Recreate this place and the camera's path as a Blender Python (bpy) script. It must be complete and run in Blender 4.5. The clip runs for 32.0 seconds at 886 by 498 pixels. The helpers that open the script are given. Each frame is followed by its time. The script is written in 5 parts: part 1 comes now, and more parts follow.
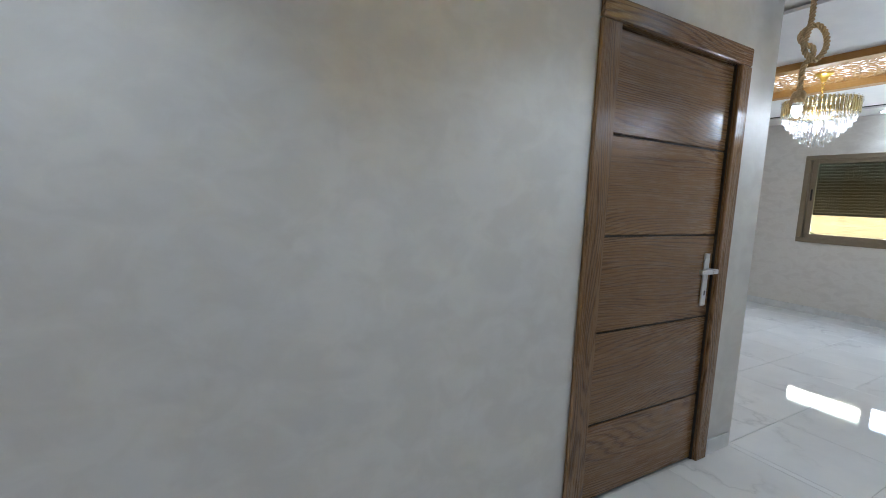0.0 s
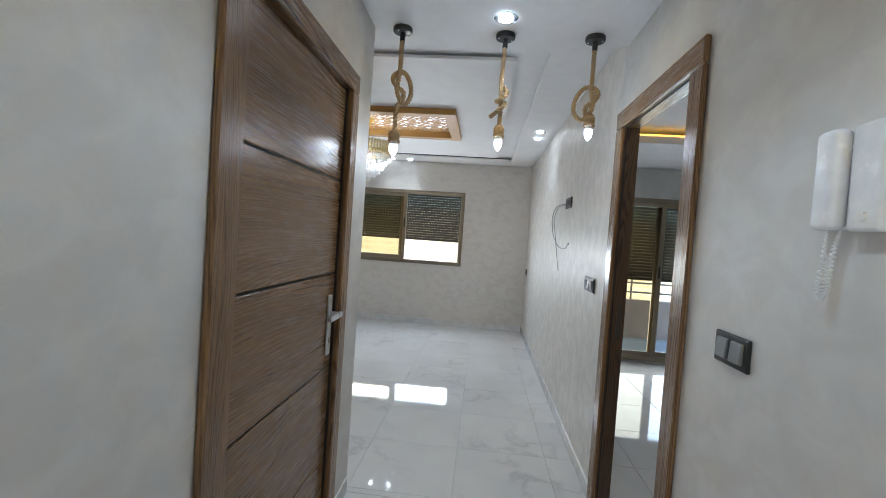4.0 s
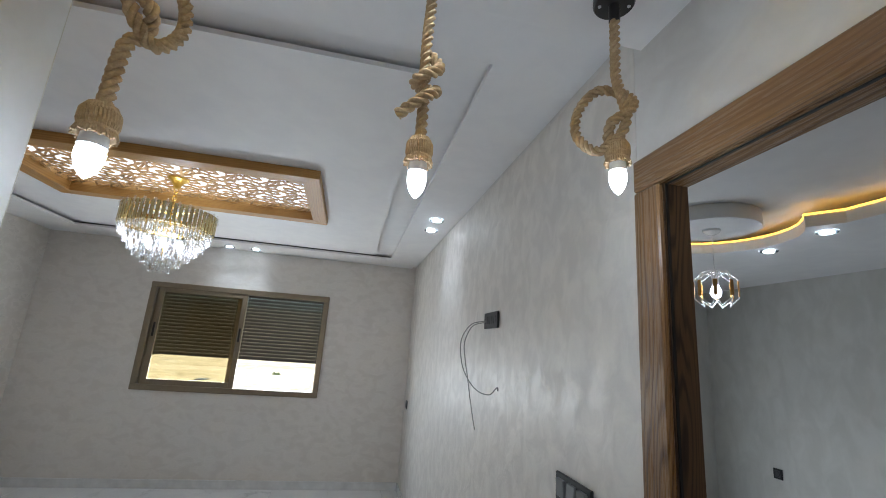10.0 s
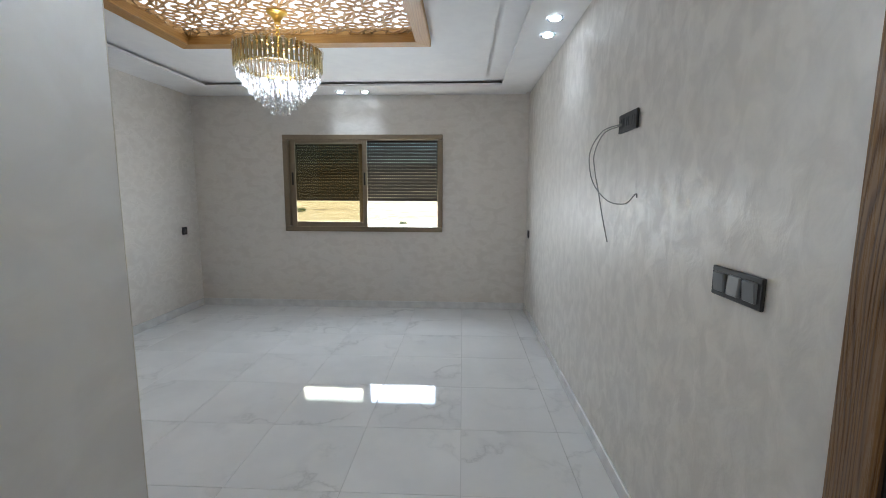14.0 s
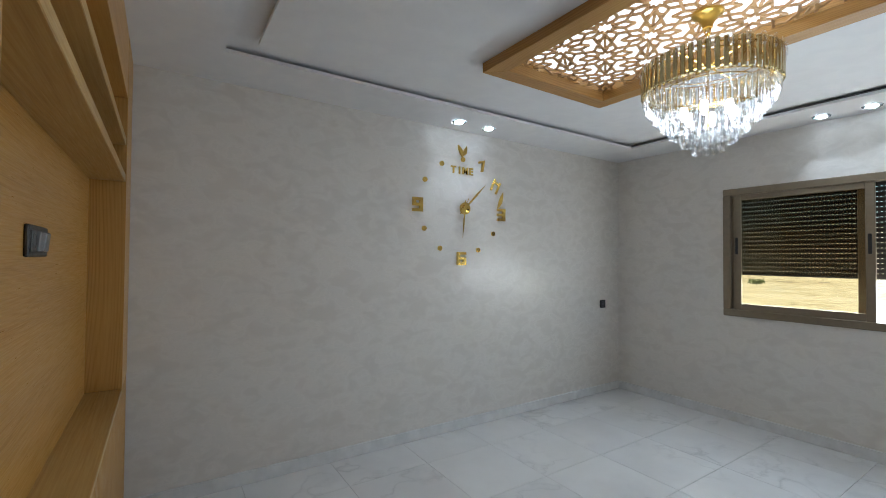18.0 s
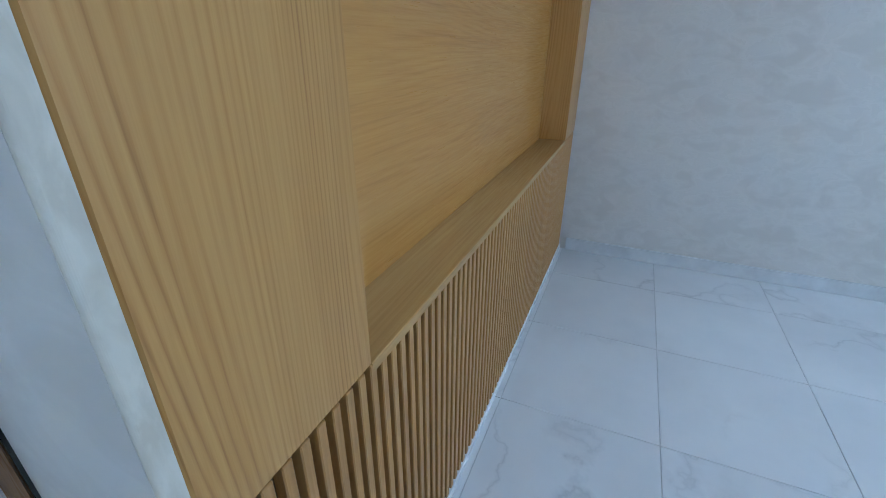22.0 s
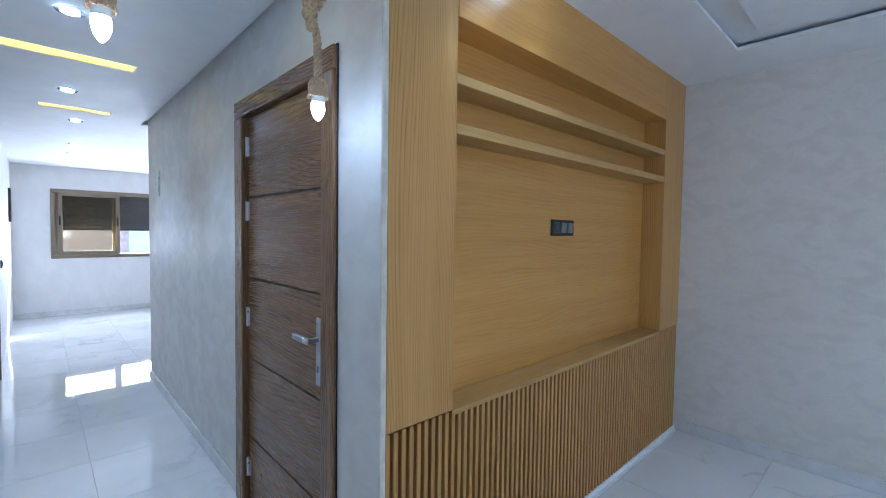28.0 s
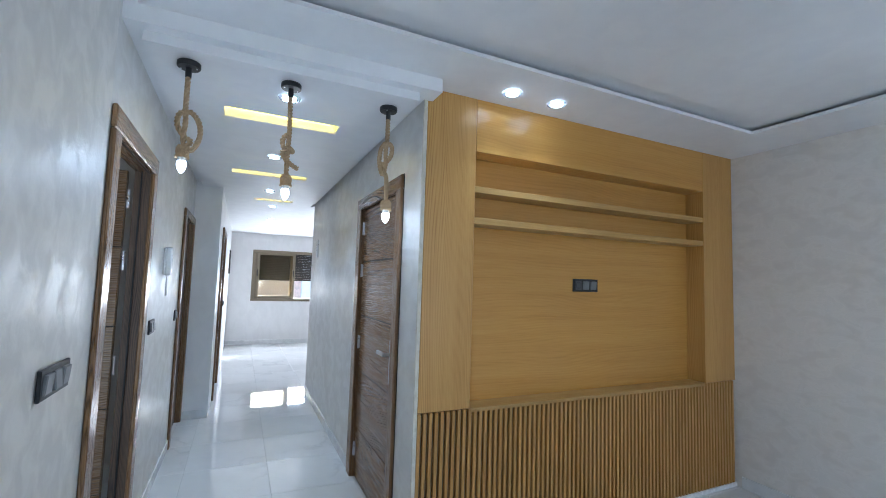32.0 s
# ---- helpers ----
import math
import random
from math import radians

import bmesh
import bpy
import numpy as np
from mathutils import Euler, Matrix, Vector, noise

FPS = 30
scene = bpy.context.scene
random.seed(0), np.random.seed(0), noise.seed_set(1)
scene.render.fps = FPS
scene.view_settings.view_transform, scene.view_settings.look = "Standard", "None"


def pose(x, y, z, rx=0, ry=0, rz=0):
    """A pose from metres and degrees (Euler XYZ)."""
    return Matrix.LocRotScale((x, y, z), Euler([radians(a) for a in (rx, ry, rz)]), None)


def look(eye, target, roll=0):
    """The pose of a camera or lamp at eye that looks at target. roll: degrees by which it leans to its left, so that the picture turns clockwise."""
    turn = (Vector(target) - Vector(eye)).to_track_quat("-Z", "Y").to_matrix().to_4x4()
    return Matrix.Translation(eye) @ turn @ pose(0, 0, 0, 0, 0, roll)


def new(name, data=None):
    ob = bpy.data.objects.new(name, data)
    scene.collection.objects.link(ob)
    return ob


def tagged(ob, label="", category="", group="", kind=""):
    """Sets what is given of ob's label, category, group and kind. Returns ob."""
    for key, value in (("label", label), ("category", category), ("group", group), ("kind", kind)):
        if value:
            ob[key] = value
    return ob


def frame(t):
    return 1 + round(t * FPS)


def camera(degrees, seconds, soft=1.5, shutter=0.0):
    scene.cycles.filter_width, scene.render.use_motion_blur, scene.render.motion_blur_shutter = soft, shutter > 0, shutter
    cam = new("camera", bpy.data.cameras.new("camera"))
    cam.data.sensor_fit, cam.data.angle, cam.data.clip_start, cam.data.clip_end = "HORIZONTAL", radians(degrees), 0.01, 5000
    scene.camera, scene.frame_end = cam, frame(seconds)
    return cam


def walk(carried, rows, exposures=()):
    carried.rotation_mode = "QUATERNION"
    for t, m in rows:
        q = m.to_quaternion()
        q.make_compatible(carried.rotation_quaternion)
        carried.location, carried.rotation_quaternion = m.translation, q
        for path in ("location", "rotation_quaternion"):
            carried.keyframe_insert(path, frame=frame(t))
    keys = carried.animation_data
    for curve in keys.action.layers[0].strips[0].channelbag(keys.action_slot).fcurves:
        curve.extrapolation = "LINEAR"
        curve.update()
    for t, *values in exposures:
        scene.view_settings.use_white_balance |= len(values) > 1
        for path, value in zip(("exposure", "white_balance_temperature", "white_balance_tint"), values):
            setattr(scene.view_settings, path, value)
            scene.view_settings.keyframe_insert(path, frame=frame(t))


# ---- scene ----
cam = camera(91.5, 32.0, soft=0.95)
PATH = [
    (0, (0.871, 0.111, 1.343), (1.842, 1.844, 1.106), 2.4),
    (0.5, (0.857, 0.238, 1.283), (2.107, 1.784, 1.063), 2.6),
    (1, (0.906, 0.253, 1.329), (2.222, 1.726, 1.013), 3.7),
    (1.5, (0.973, 0.345, 1.325), (2.379, 1.731, 1.005), 3.5),
    (2, (1.072, 0.451, 1.331), (2.644, 1.649, 1.027), 3.1),
    (2.5, (1.174, 0.528, 1.335), (2.928, 1.434, 1.016), 2.8),
    (3, (1.227, 0.629, 1.338), (3.119, 1.186, 1.005), 2.8),
    (3.5, (1.245, 0.677, 1.363), (3.207, 0.976, 1.117), 3.5),
    (4, (1.242, 0.695, 1.413), (3.233, 0.873, 1.351), 4.0),
    (4.5, (1.254, 0.695, 1.461), (3.246, 0.822, 1.588), 3.8),
    (6.5, (2.0, 0.803, 1.544), (3.955, 0.892, 1.956), 1.4),
    (7, (2.209, 0.783, 1.549), (4.158, 0.87, 1.989), 1.5),
    (7.5, (2.407, 0.745, 1.582), (4.348, 0.841, 2.057), 1.7),
    (8, (2.54, 0.755, 1.598), (4.469, 0.777, 2.126), 2.1),
    (8.5, (2.613, 0.765, 1.61), (4.525, 0.624, 2.179), 2.9),
    (9, (2.655, 0.756, 1.607), (4.548, 0.458, 2.18), 4.1),
    (9.5, (2.669, 0.749, 1.606), (4.55, 0.348, 2.157), 4.6),
    (10, (2.659, 0.747, 1.577), (4.568, 0.363, 2.034), 4.2),
    (10.5, (2.623, 0.732, 1.545), (4.571, 0.397, 1.85), 3.4),
    (11, (2.562, 0.696, 1.501), (4.541, 0.426, 1.608), 2.6),
    (11.5, (2.524, 0.68, 1.453), (4.508, 0.456, 1.341), 2.1),
    (12, (2.518, 0.673, 1.394), (4.472, 0.485, 1.012), 1.8),
    (12.5, (2.533, 0.686, 1.368), (4.442, 0.537, 0.79), 1.7),
    (13, (2.599, 0.715, 1.367), (4.519, 0.629, 0.811), 1.3),
    (13.5, (2.705, 0.762, 1.401), (4.66, 0.734, 0.979), 0.6),
    (14, (2.803, 0.768, 1.425), (4.784, 0.855, 1.165), 0.3),
    (14.5, (2.967, 0.721, 1.454), (4.937, 1.051, 1.366), 0.3),
    (16.5, (3.523, 0.815, 1.489), (5.21, 1.885, 1.573), 0.9),
    (17, (3.569, 0.786, 1.466), (5.07, 2.105, 1.551), 0.9),
    (17.5, (3.63, 0.913, 1.484), (4.93, 2.432, 1.542), 1.0),
    (18, (3.65, 1.008, 1.457), (4.744, 2.682, 1.497), 0.4),
    (18.5, (3.653, 1.073, 1.431), (4.496, 2.887, 1.418), -0.5),
    (19, (3.681, 1.115, 1.402), (4.204, 3.043, 1.303), -1.3),
    (19.5, (3.781, 1.018, 1.375), (3.906, 2.993, 1.086), -1.0),
    (20, (3.787, 1.031, 1.323), (3.64, 2.961, 0.821), -1.3),
    (20.5, (3.794, 1.041, 1.313), (3.488, 2.893, 0.62), -1.1),
    (21, (3.779, 1.101, 1.277), (3.378, 2.89, 0.476), -1.0),
    (21.5, (3.753, 1.202, 1.27), (3.244, 2.931, 0.403), -0.5),
    (22, (3.818, 1.205, 1.261), (3.113, 2.873, 0.412), 0.3),
    (22.5, (3.959, 1.149, 1.283), (3.044, 2.743, 0.493), 1.2),
    (23, (4.048, 1.048, 1.315), (2.993, 2.61, 0.647), 1.1),
    (23.5, (4.162, 0.892, 1.381), (3.02, 2.439, 0.83), 0.5),
    (24, (4.226, 0.806, 1.392), (3.032, 2.362, 0.999), 0.1),
    (24.5, (4.295, 0.785, 1.42), (3.016, 2.296, 1.134), -0.0),
    (25, (4.424, 0.774, 1.422), (3.022, 2.187, 1.231), 0.1),
    (25.5, (4.483, 0.739, 1.424), (3.045, 2.121, 1.269), 0.2),
    (27.5, (4.563, 0.513, 1.468), (3.158, 1.933, 1.384), 0.8),
    (28, (4.626, 0.544, 1.464), (3.171, 1.914, 1.384), 0.8),
    (28.5, (4.768, 0.582, 1.437), (3.177, 1.791, 1.353), 1.1),
    (29, (4.888, 0.589, 1.436), (3.237, 1.713, 1.35), 1.0),
    (29.5, (4.998, 0.546, 1.44), (3.32, 1.631, 1.357), 0.9),
    (30, (5.113, 0.496, 1.452), (3.431, 1.576, 1.382), 1.0),
    (30.5, (5.231, 0.493, 1.478), (3.521, 1.53, 1.481), 1.2),
    (31, (5.379, 0.527, 1.475), (3.617, 1.47, 1.548), 1.6),
    (31.5, (5.508, 0.525, 1.488), (3.709, 1.391, 1.606), 1.7),
    (32, (5.635, 0.481, 1.488), (3.828, 1.323, 1.64), 1.8),
]
EXPOSE = [(0, 2.02, 5650, 6), (1, 2.12, 5900, 8), (2, 2.05, 5850, 6), (3, 1.85, 5850, 7), (4, 1.85, 5850, 6), (7, 2.3, 5900, 4), (8, 2.22, 5950, 8), (9, 1.84, 6000, 7), (10, 1.62, 5900, 7), (12, 1.68, 6050, 6), (13, 1.8, 6050, 7), (14, 1.64, 5950, 7), (17, 1.3, 5900, 5), (18, 1.62, 5800, 5), (19, 1.7, 5650, 5), (20, 1.8, 5350, 4), (21, 1.98, 5100, 3), (22, 2.2, 4500, 1), (23, 2.42, 4450, 5), (24, 2.28, 4400, 5), (25, 2.1, 4450, 6), (28, 2.06, 4700, 6), (30, 2.06, 4750, 3), (31, 2.06, 4850, 3), (32, 2.06, 5050, 4)]
walk(cam, [(t, look(eye, target, roll)) for t, eye, target, roll in PATH], EXPOSE)

# ---- world and light ----
world = bpy.data.worlds.new("sky")
scene.world = world
world.use_nodes = True
wn = world.node_tree.nodes
sky = wn.new("ShaderNodeTexSky")
sky.sky_type = "NISHITA"
sky.sun_disc = False
sky.sun_elevation = radians(23)
sky.sun_rotation = radians(318)
world.node_tree.links.new(sky.outputs[0], wn["Background"].inputs[0])
wn["Background"].inputs[1].default_value = 0.14


def lamp(kind, name, place, watts, color=(1, 1, 1), target=None, **more):
    data = bpy.data.lights.new(name, kind)
    data.energy, data.color = watts, color
    if kind == "SPOT":
        data.spot_size, data.spot_blend = radians(more.get("cone", 80)), more.get("blend", 0.6)
    if kind == "AREA":
        data.shape, data.size, data.size_y = "RECTANGLE", more["size"], more["size_y"]
    if kind in ("SPOT", "POINT"):
        data.shadow_soft_size = more.get("radius", 0.03)
    ob = new(name, data)
    ob.matrix_world = look(place, target or (place[0], place[1] + 1e-4, place[2] - 1))
    return ob


sun = bpy.data.lights.new("sun", "SUN")
sun.energy, sun.angle, sun.color = 5.0, radians(0.5), (1, 0.95, 0.88)
SUN_WAY = Vector((0.85, -0.95, -0.55))
new("sun", sun).matrix_world = look((-40, 5, 25), Vector((-40, 5, 25)) + SUN_WAY)

SPOT_W, CHAND_W, PEND_W, WIN_W = 2.0, 2.6, 0.34, 8.0
COOL = (0.82, 0.9, 1.0)
WARM = (1.0, 0.62, 0.16)

# ---- materials ----


class Mat:
    """A small node builder round one principled material."""

    def __init__(self, name, rough=0.5, metal=0.0, color=(0.8, 0.8, 0.8), spec=0.5):
        self.m = bpy.data.materials.new(name)
        self.m.use_nodes = True
        self.t = self.m.node_tree
        self.p = self.t.nodes["Principled BSDF"]
        self.p.inputs["Roughness"].default_value = rough
        self.p.inputs["Metallic"].default_value = metal
        self.p.inputs["Base Color"].default_value = (*color, 1)
        self.p.inputs["Specular IOR Level"].default_value = spec

    def node(self, kind, **values):
        n = self.t.nodes.new("ShaderNode" + kind)
        for key, value in values.items():
            if key in n.inputs:
                n.inputs[key].default_value = value
        return n

    def link(self, a, b):
        self.t.links.new(a, b)
        return self

    def coords(self, scale=(1, 1, 1), vary=False):
        c = self.node("TexCoord").outputs["Object"]
        mp = self.node("Mapping")
        mp.inputs["Scale"].default_value = scale
        if vary:
            info = self.node("ObjectInfo")
            mul = self.node("Math")
            mul.operation = "MULTIPLY"
            mul.inputs[1].default_value = 37.0
            self.link(info.outputs["Random"], mul.inputs[0])
            add = self.node("VectorMath")
            add.operation = "ADD"
            self.link(c, add.inputs[0]).link(mul.outputs[0], add.inputs[1])
            c = add.outputs[0]
        self.link(c, mp.inputs["Vector"])
        return mp.outputs[0]

    def noise(self, vec, scale, detail=4.0, rough=0.55, distort=0.0):
        n = self.node("TexNoise", Scale=scale, Detail=detail, Roughness=rough, Distortion=distort)
        self.link(vec, n.inputs["Vector"])
        return n.outputs["Fac"]

    def ramp(self, fac, *stops):
        n = self.node("ValToRGB")
        while len(n.color_ramp.elements) < len(stops):
            n.color_ramp.elements.new(0.5)
        for e, (at, col) in zip(n.color_ramp.elements, stops):
            e.position = at
            e.color = (*col, 1) if isinstance(col, tuple) else (col, col, col, 1)
        self.link(fac, n.inputs[0])
        return n.outputs[0]

    def math(self, op, a, b):
        n = self.node("Math")
        n.operation = op
        for k, v in enumerate((a, b)):
            if isinstance(v, (int, float)):
                n.inputs[k].default_value = v
            else:
                self.link(v, n.inputs[k])
        return n.outputs[0]

    def mix(self, fac, a, b, mode="MIX"):
        n = self.node("Mix")
        n.data_type, n.blend_type = "RGBA", mode
        for k, v in ((0, fac), (6, a), (7, b)):
            if isinstance(v, (int, float)):
                n.inputs[k].default_value = v
            elif isinstance(v, tuple):
                n.inputs[k].default_value = (*v, 1)
            else:
                self.link(v, n.inputs[k])
        return n.outputs[2]

    def bump(self, height, strength, distance=0.01):
        n = self.node("Bump", Strength=strength, Distance=distance)
        self.link(height, n.inputs["Height"]).link(n.outputs[0], self.p.inputs["Normal"])
        return self

    def base(self, color):
        return self.link(color, self.p.inputs["Base Color"])

    def gloss(self, fac):
        return self.link(fac, self.p.inputs["Roughness"])


def make_plaster(name, low, high, bump, gloss_low, gloss_high, scale=1.0, distance=0.004, upright=0.55, flake=7.0, crisp=0.16):
    """Trowelled pearl stucco: soft overlapping strokes with a patchy sheen."""
    a = Mat(name)
    v = a.coords()
    big = a.noise(v, 0.8 * scale, 3)
    stroke = a.noise(a.coords((1, 1, upright)), flake, 4, 0.55, 0.5)
    patch = a.noise(a.coords((1, 1, 1.4)), 2.4 * scale, 5, 0.6, 0.25)
    fine = a.noise(v, 90 * scale, 2)
    flakes = a.ramp(stroke, (0.40, 0.0), (0.62, 1.0))
    blend = a.math("ADD", a.math("MULTIPLY", flakes, 0.34), a.math("ADD", a.math("MULTIPLY", big, 0.28), a.math("MULTIPLY", patch, 0.38)))
    a.base(a.ramp(blend, (0.30, low), (0.70, high)))
    a.gloss(a.ramp(blend, (0.34, gloss_high), (0.66, gloss_low)))
    h = a.math("ADD", a.ramp(stroke, (0.5 - crisp, 0.0), (0.5 + crisp, 1.0)), a.math("MULTIPLY", fine, 0.12))
    return a.bump(h, bump, distance).m


def make_wood(name, dark, mid, light, along, density=60.0, amount=9.0, rough=0.32, cross=4.5, run=0.9, figure_share=0.5, pore=0.3, thin=0.3):
    """Plain-sawn veneer: growth lines across the board, bent into arches along the grain, with fine pores."""
    a = Mat(name)
    axis = "xyz".index(along)

    def stretched(across, lengthwise):
        return a.coords(tuple(lengthwise if k == axis else across for k in range(3)), True)

    plain = stretched(1, 0)
    dot = a.node("VectorMath")
    dot.operation = "DOT_PRODUCT"
    dot.inputs[1].default_value = (0.93, 1.0, 1.07)
    a.link(plain, dot.inputs[0])
    field = a.noise(stretched(cross, run), 1.0, 1.0, 0.4)
    wob = a.noise(stretched(34, 0.7), 1.0, 3, 0.55)
    count = a.math("ADD", a.math("MULTIPLY", dot.outputs["Value"], density), a.math("ADD", a.math("MULTIPLY", field, density * amount * 0.1), a.math("MULTIPLY", wob, 1.5)))
    lines = a.math("FRACT", count, 0)
    strong = a.ramp(a.noise(stretched(14, 0.9), 1.0, 3), (0.32, 0.25), (0.62, 1.0))
    figure = a.ramp(lines, (0.0, 0.10), (thin * 0.45, 0.35), (thin, 0.9), (0.72, 1.0), (0.93, 0.45), (1.0, 0.10))
    pores = a.noise(stretched(260, 7.0), 1.0, 3, 0.7)
    streak = a.noise(stretched(22, 0.6), 1.0, 4, 0.65)
    figure = a.math("SUBTRACT", 1.0, a.math("MULTIPLY", a.math("SUBTRACT", 1.0, figure), strong))
    tone = a.math("ADD", a.math("MULTIPLY", figure, figure_share), a.math("ADD", a.math("MULTIPLY", pores, pore), a.math("MULTIPLY", streak, 1.12 - figure_share - pore)))
    a.base(a.ramp(tone, (0.22, dark), (0.56, mid), (0.92, light)))
    a.gloss(a.ramp(pores, (0.3, rough + 0.12), (0.7, rough - 0.05)))
    a.bump(a.math("ADD", pores, a.math("MULTIPLY", figure, 0.4)), 0.10, 0.0012)
    return a.m


def make_plain(name, color, rough=0.5, metal=0.0, wear=0.06, scale=30.0):
    a = Mat(name, rough, metal, color)
    n = a.noise(a.coords(), scale, 4)
    a.base(a.ramp(n, (0.3, tuple(c * (1 - wear) for c in color)), (0.7, tuple(min(1, c * (1 + wear)) for c in color))))
    a.gloss(a.ramp(n, (0.3, max(0.03, rough * 0.85)), (0.7, min(1, rough * 1.15))))
    return a.m


def make_glow(name, color, strength):
    m = bpy.data.materials.new(name)
    m.use_nodes = True
    p = m.node_tree.nodes["Principled BSDF"]
    p.inputs["Base Color"].default_value = (*color, 1)
    p.inputs["Emission Color"].default_value = (*color, 1)
    p.inputs["Emission Strength"].default_value = strength
    return m


def make_glass(name, color=(1, 1, 1), rough=0.0, ior=1.45):
    m = bpy.data.materials.new(name)
    m.use_nodes = True
    p = m.node_tree.nodes["Principled BSDF"]
    p.inputs["Base Color"].default_value = (*color, 1)
    p.inputs["Roughness"].default_value = rough
    p.inputs["Transmission Weight"].default_value = 1.0
    p.inputs["IOR"].default_value = ior
    return m


def make_pane(name, tint):
    """Thin window pane: tinted see-through with a mirror sheen."""
    m = bpy.data.materials.new(name)
    m.use_nodes = True
    t = m.node_tree
    t.nodes.remove(t.nodes["Principled BSDF"])
    see = t.nodes.new("ShaderNodeBsdfTransparent")
    see.inputs[0].default_value = (*tint, 1)
    shine = t.nodes.new("ShaderNodeBsdfGlossy")
    shine.inputs["Roughness"].default_value = 0.02
    fres = t.nodes.new("ShaderNodeFresnel")
    fres.inputs[0].default_value = 1.25
    mixer = t.nodes.new("ShaderNodeMixShader")
    t.links.new(fres.outputs[0], mixer.inputs[0])
    t.links.new(see.outputs[0], mixer.inputs[1])
    t.links.new(shine.outputs[0], mixer.inputs[2])
    t.links.new(mixer.outputs[0], t.nodes["Material Output"].inputs[0])
    return m


def make_tile():
    """Polished white porcelain with grey veins."""
    a = Mat("polished_tile", 0.06, 0.0, spec=0.36)
    v = a.coords((1, 1, 1), True)
    warp = a.noise(v, 1.6, 4, 0.6)
    w = a.node("VectorMath")
    w.operation = "ADD"
    scaled = a.node("VectorMath")
    scaled.operation = "SCALE"
    scaled.inputs["Scale"].default_value = 0.55
    noise_col = a.node("TexNoise", Scale=2.4, Detail=5.0, Roughness=0.6)
    a.link(v, noise_col.inputs["Vector"]).link(noise_col.outputs["Color"], scaled.inputs[0])
    a.link(v, w.inputs[0]).link(scaled.outputs[0], w.inputs[1])
    vein = a.noise(w.outputs[0], 1.7, 2, 0.5)
    near = a.math("ABSOLUTE", a.math("SUBTRACT", vein, 0.5), 0)
    line = a.ramp(near, (0.0, 1.0), (0.008, 0.5), (0.035, 0.0))
    gate = a.ramp(a.noise(v, 1.3, 3), (0.45, 0.0), (0.66, 1.0))
    cloud = a.ramp(warp, (0.35, (0.70, 0.70, 0.70)), (0.65, (0.78, 0.78, 0.775)))
    a.base(a.mix(a.math("MULTIPLY", line, a.math("MULTIPLY", gate, 0.55)), cloud, (0.40, 0.40, 0.41)))
    a.gloss(a.ramp(a.noise(v, 7, 4), (0.3, 0.02), (0.75, 0.05)))
    return a.m


def make_crystal():
    """Cut crystal: clear, with a milky sparkle and hard reflections."""
    m = bpy.data.materials.new("crystal")
    m.use_nodes = True
    t = m.node_tree
    t.nodes.remove(t.nodes["Principled BSDF"])
    see = t.nodes.new("ShaderNodeBsdfTransparent")
    milk = t.nodes.new("ShaderNodeBsdfTranslucent")
    shine = t.nodes.new("ShaderNodeBsdfGlossy")
    shine.inputs["Roughness"].default_value = 0.03
    milk.inputs[0].default_value = (0.95, 0.97, 1, 1)
    first, second = t.nodes.new("ShaderNodeMixShader"), t.nodes.new("ShaderNodeMixShader")
    first.inputs[0].default_value, second.inputs[0].default_value = 0.012, 0.20
    t.links.new(see.outputs[0], first.inputs[1])
    t.links.new(milk.outputs[0], first.inputs[2])
    t.links.new(first.outputs[0], second.inputs[1])
    t.links.new(shine.outputs[0], second.inputs[2])
    t.links.new(second.outputs[0], t.nodes["Material Output"].inputs[0])
    return m


WALL = make_plaster("pearl_stucco", (0.635, 0.61, 0.578), (0.70, 0.68, 0.65), 0.04, 0.40, 0.56, 1.0, 0.004, 1.3)
WALL_WARM = make_plaster("pearl_stucco_veined", (0.645, 0.608, 0.562), (0.745, 0.712, 0.668), 0.07, 0.25, 0.40, 1.0, 0.004, 1.7)
WALL_RELIEF = make_plaster("embossed_stucco", (0.64, 0.608, 0.566), (0.735, 0.700, 0.65), 0.25, 0.40, 0.54, 1.2, 0.0035, 0.75, 12.0, 0.13)
CREAM = make_plaster("bare_cream_plaster", (0.55, 0.505, 0.42), (0.66, 0.62, 0.53), 0.03, 0.6, 0.75, 3.0, 0.002, 0.4, 40.0)
PAINT = make_plaster("white_ceiling_paint", (0.785, 0.78, 0.785), (0.815, 0.81, 0.81), 0.012, 0.55, 0.65)
PAINT_FAR = make_plaster("white_wall_paint", (0.745, 0.735, 0.73), (0.79, 0.78, 0.775), 0.03, 0.42, 0.58)
GREY_WALL = make_plaster("grey_stucco", (0.54, 0.53, 0.495), (0.61, 0.60, 0.565), 0.04, 0.42, 0.58)
WALNUT = ((0.026, 0.011, 0.004), (0.130, 0.066, 0.026), (0.262, 0.152, 0.070))
# Darker copy of the walnut: the doorway's shade is put into the colour.
SHADED_WALNUT = make_wood("walnut_darkened_for_shade", (0.012, 0.006, 0.003), (0.040, 0.021, 0.010), (0.098, 0.055, 0.026), "z", 90, 1.3, 0.45, 13.0, 1.5, 0.60, 0.22)
DOOR_H = make_wood("walnut_veneer_level", *WALNUT, "x", 66, 3.6, 0.22, 3.4, 0.75, 0.56, 0.22)
DOOR_V = make_wood("walnut_veneer_upright", *WALNUT, "z", 85, 1.5, 0.25, 10.0, 1.1, 0.50, 0.30)
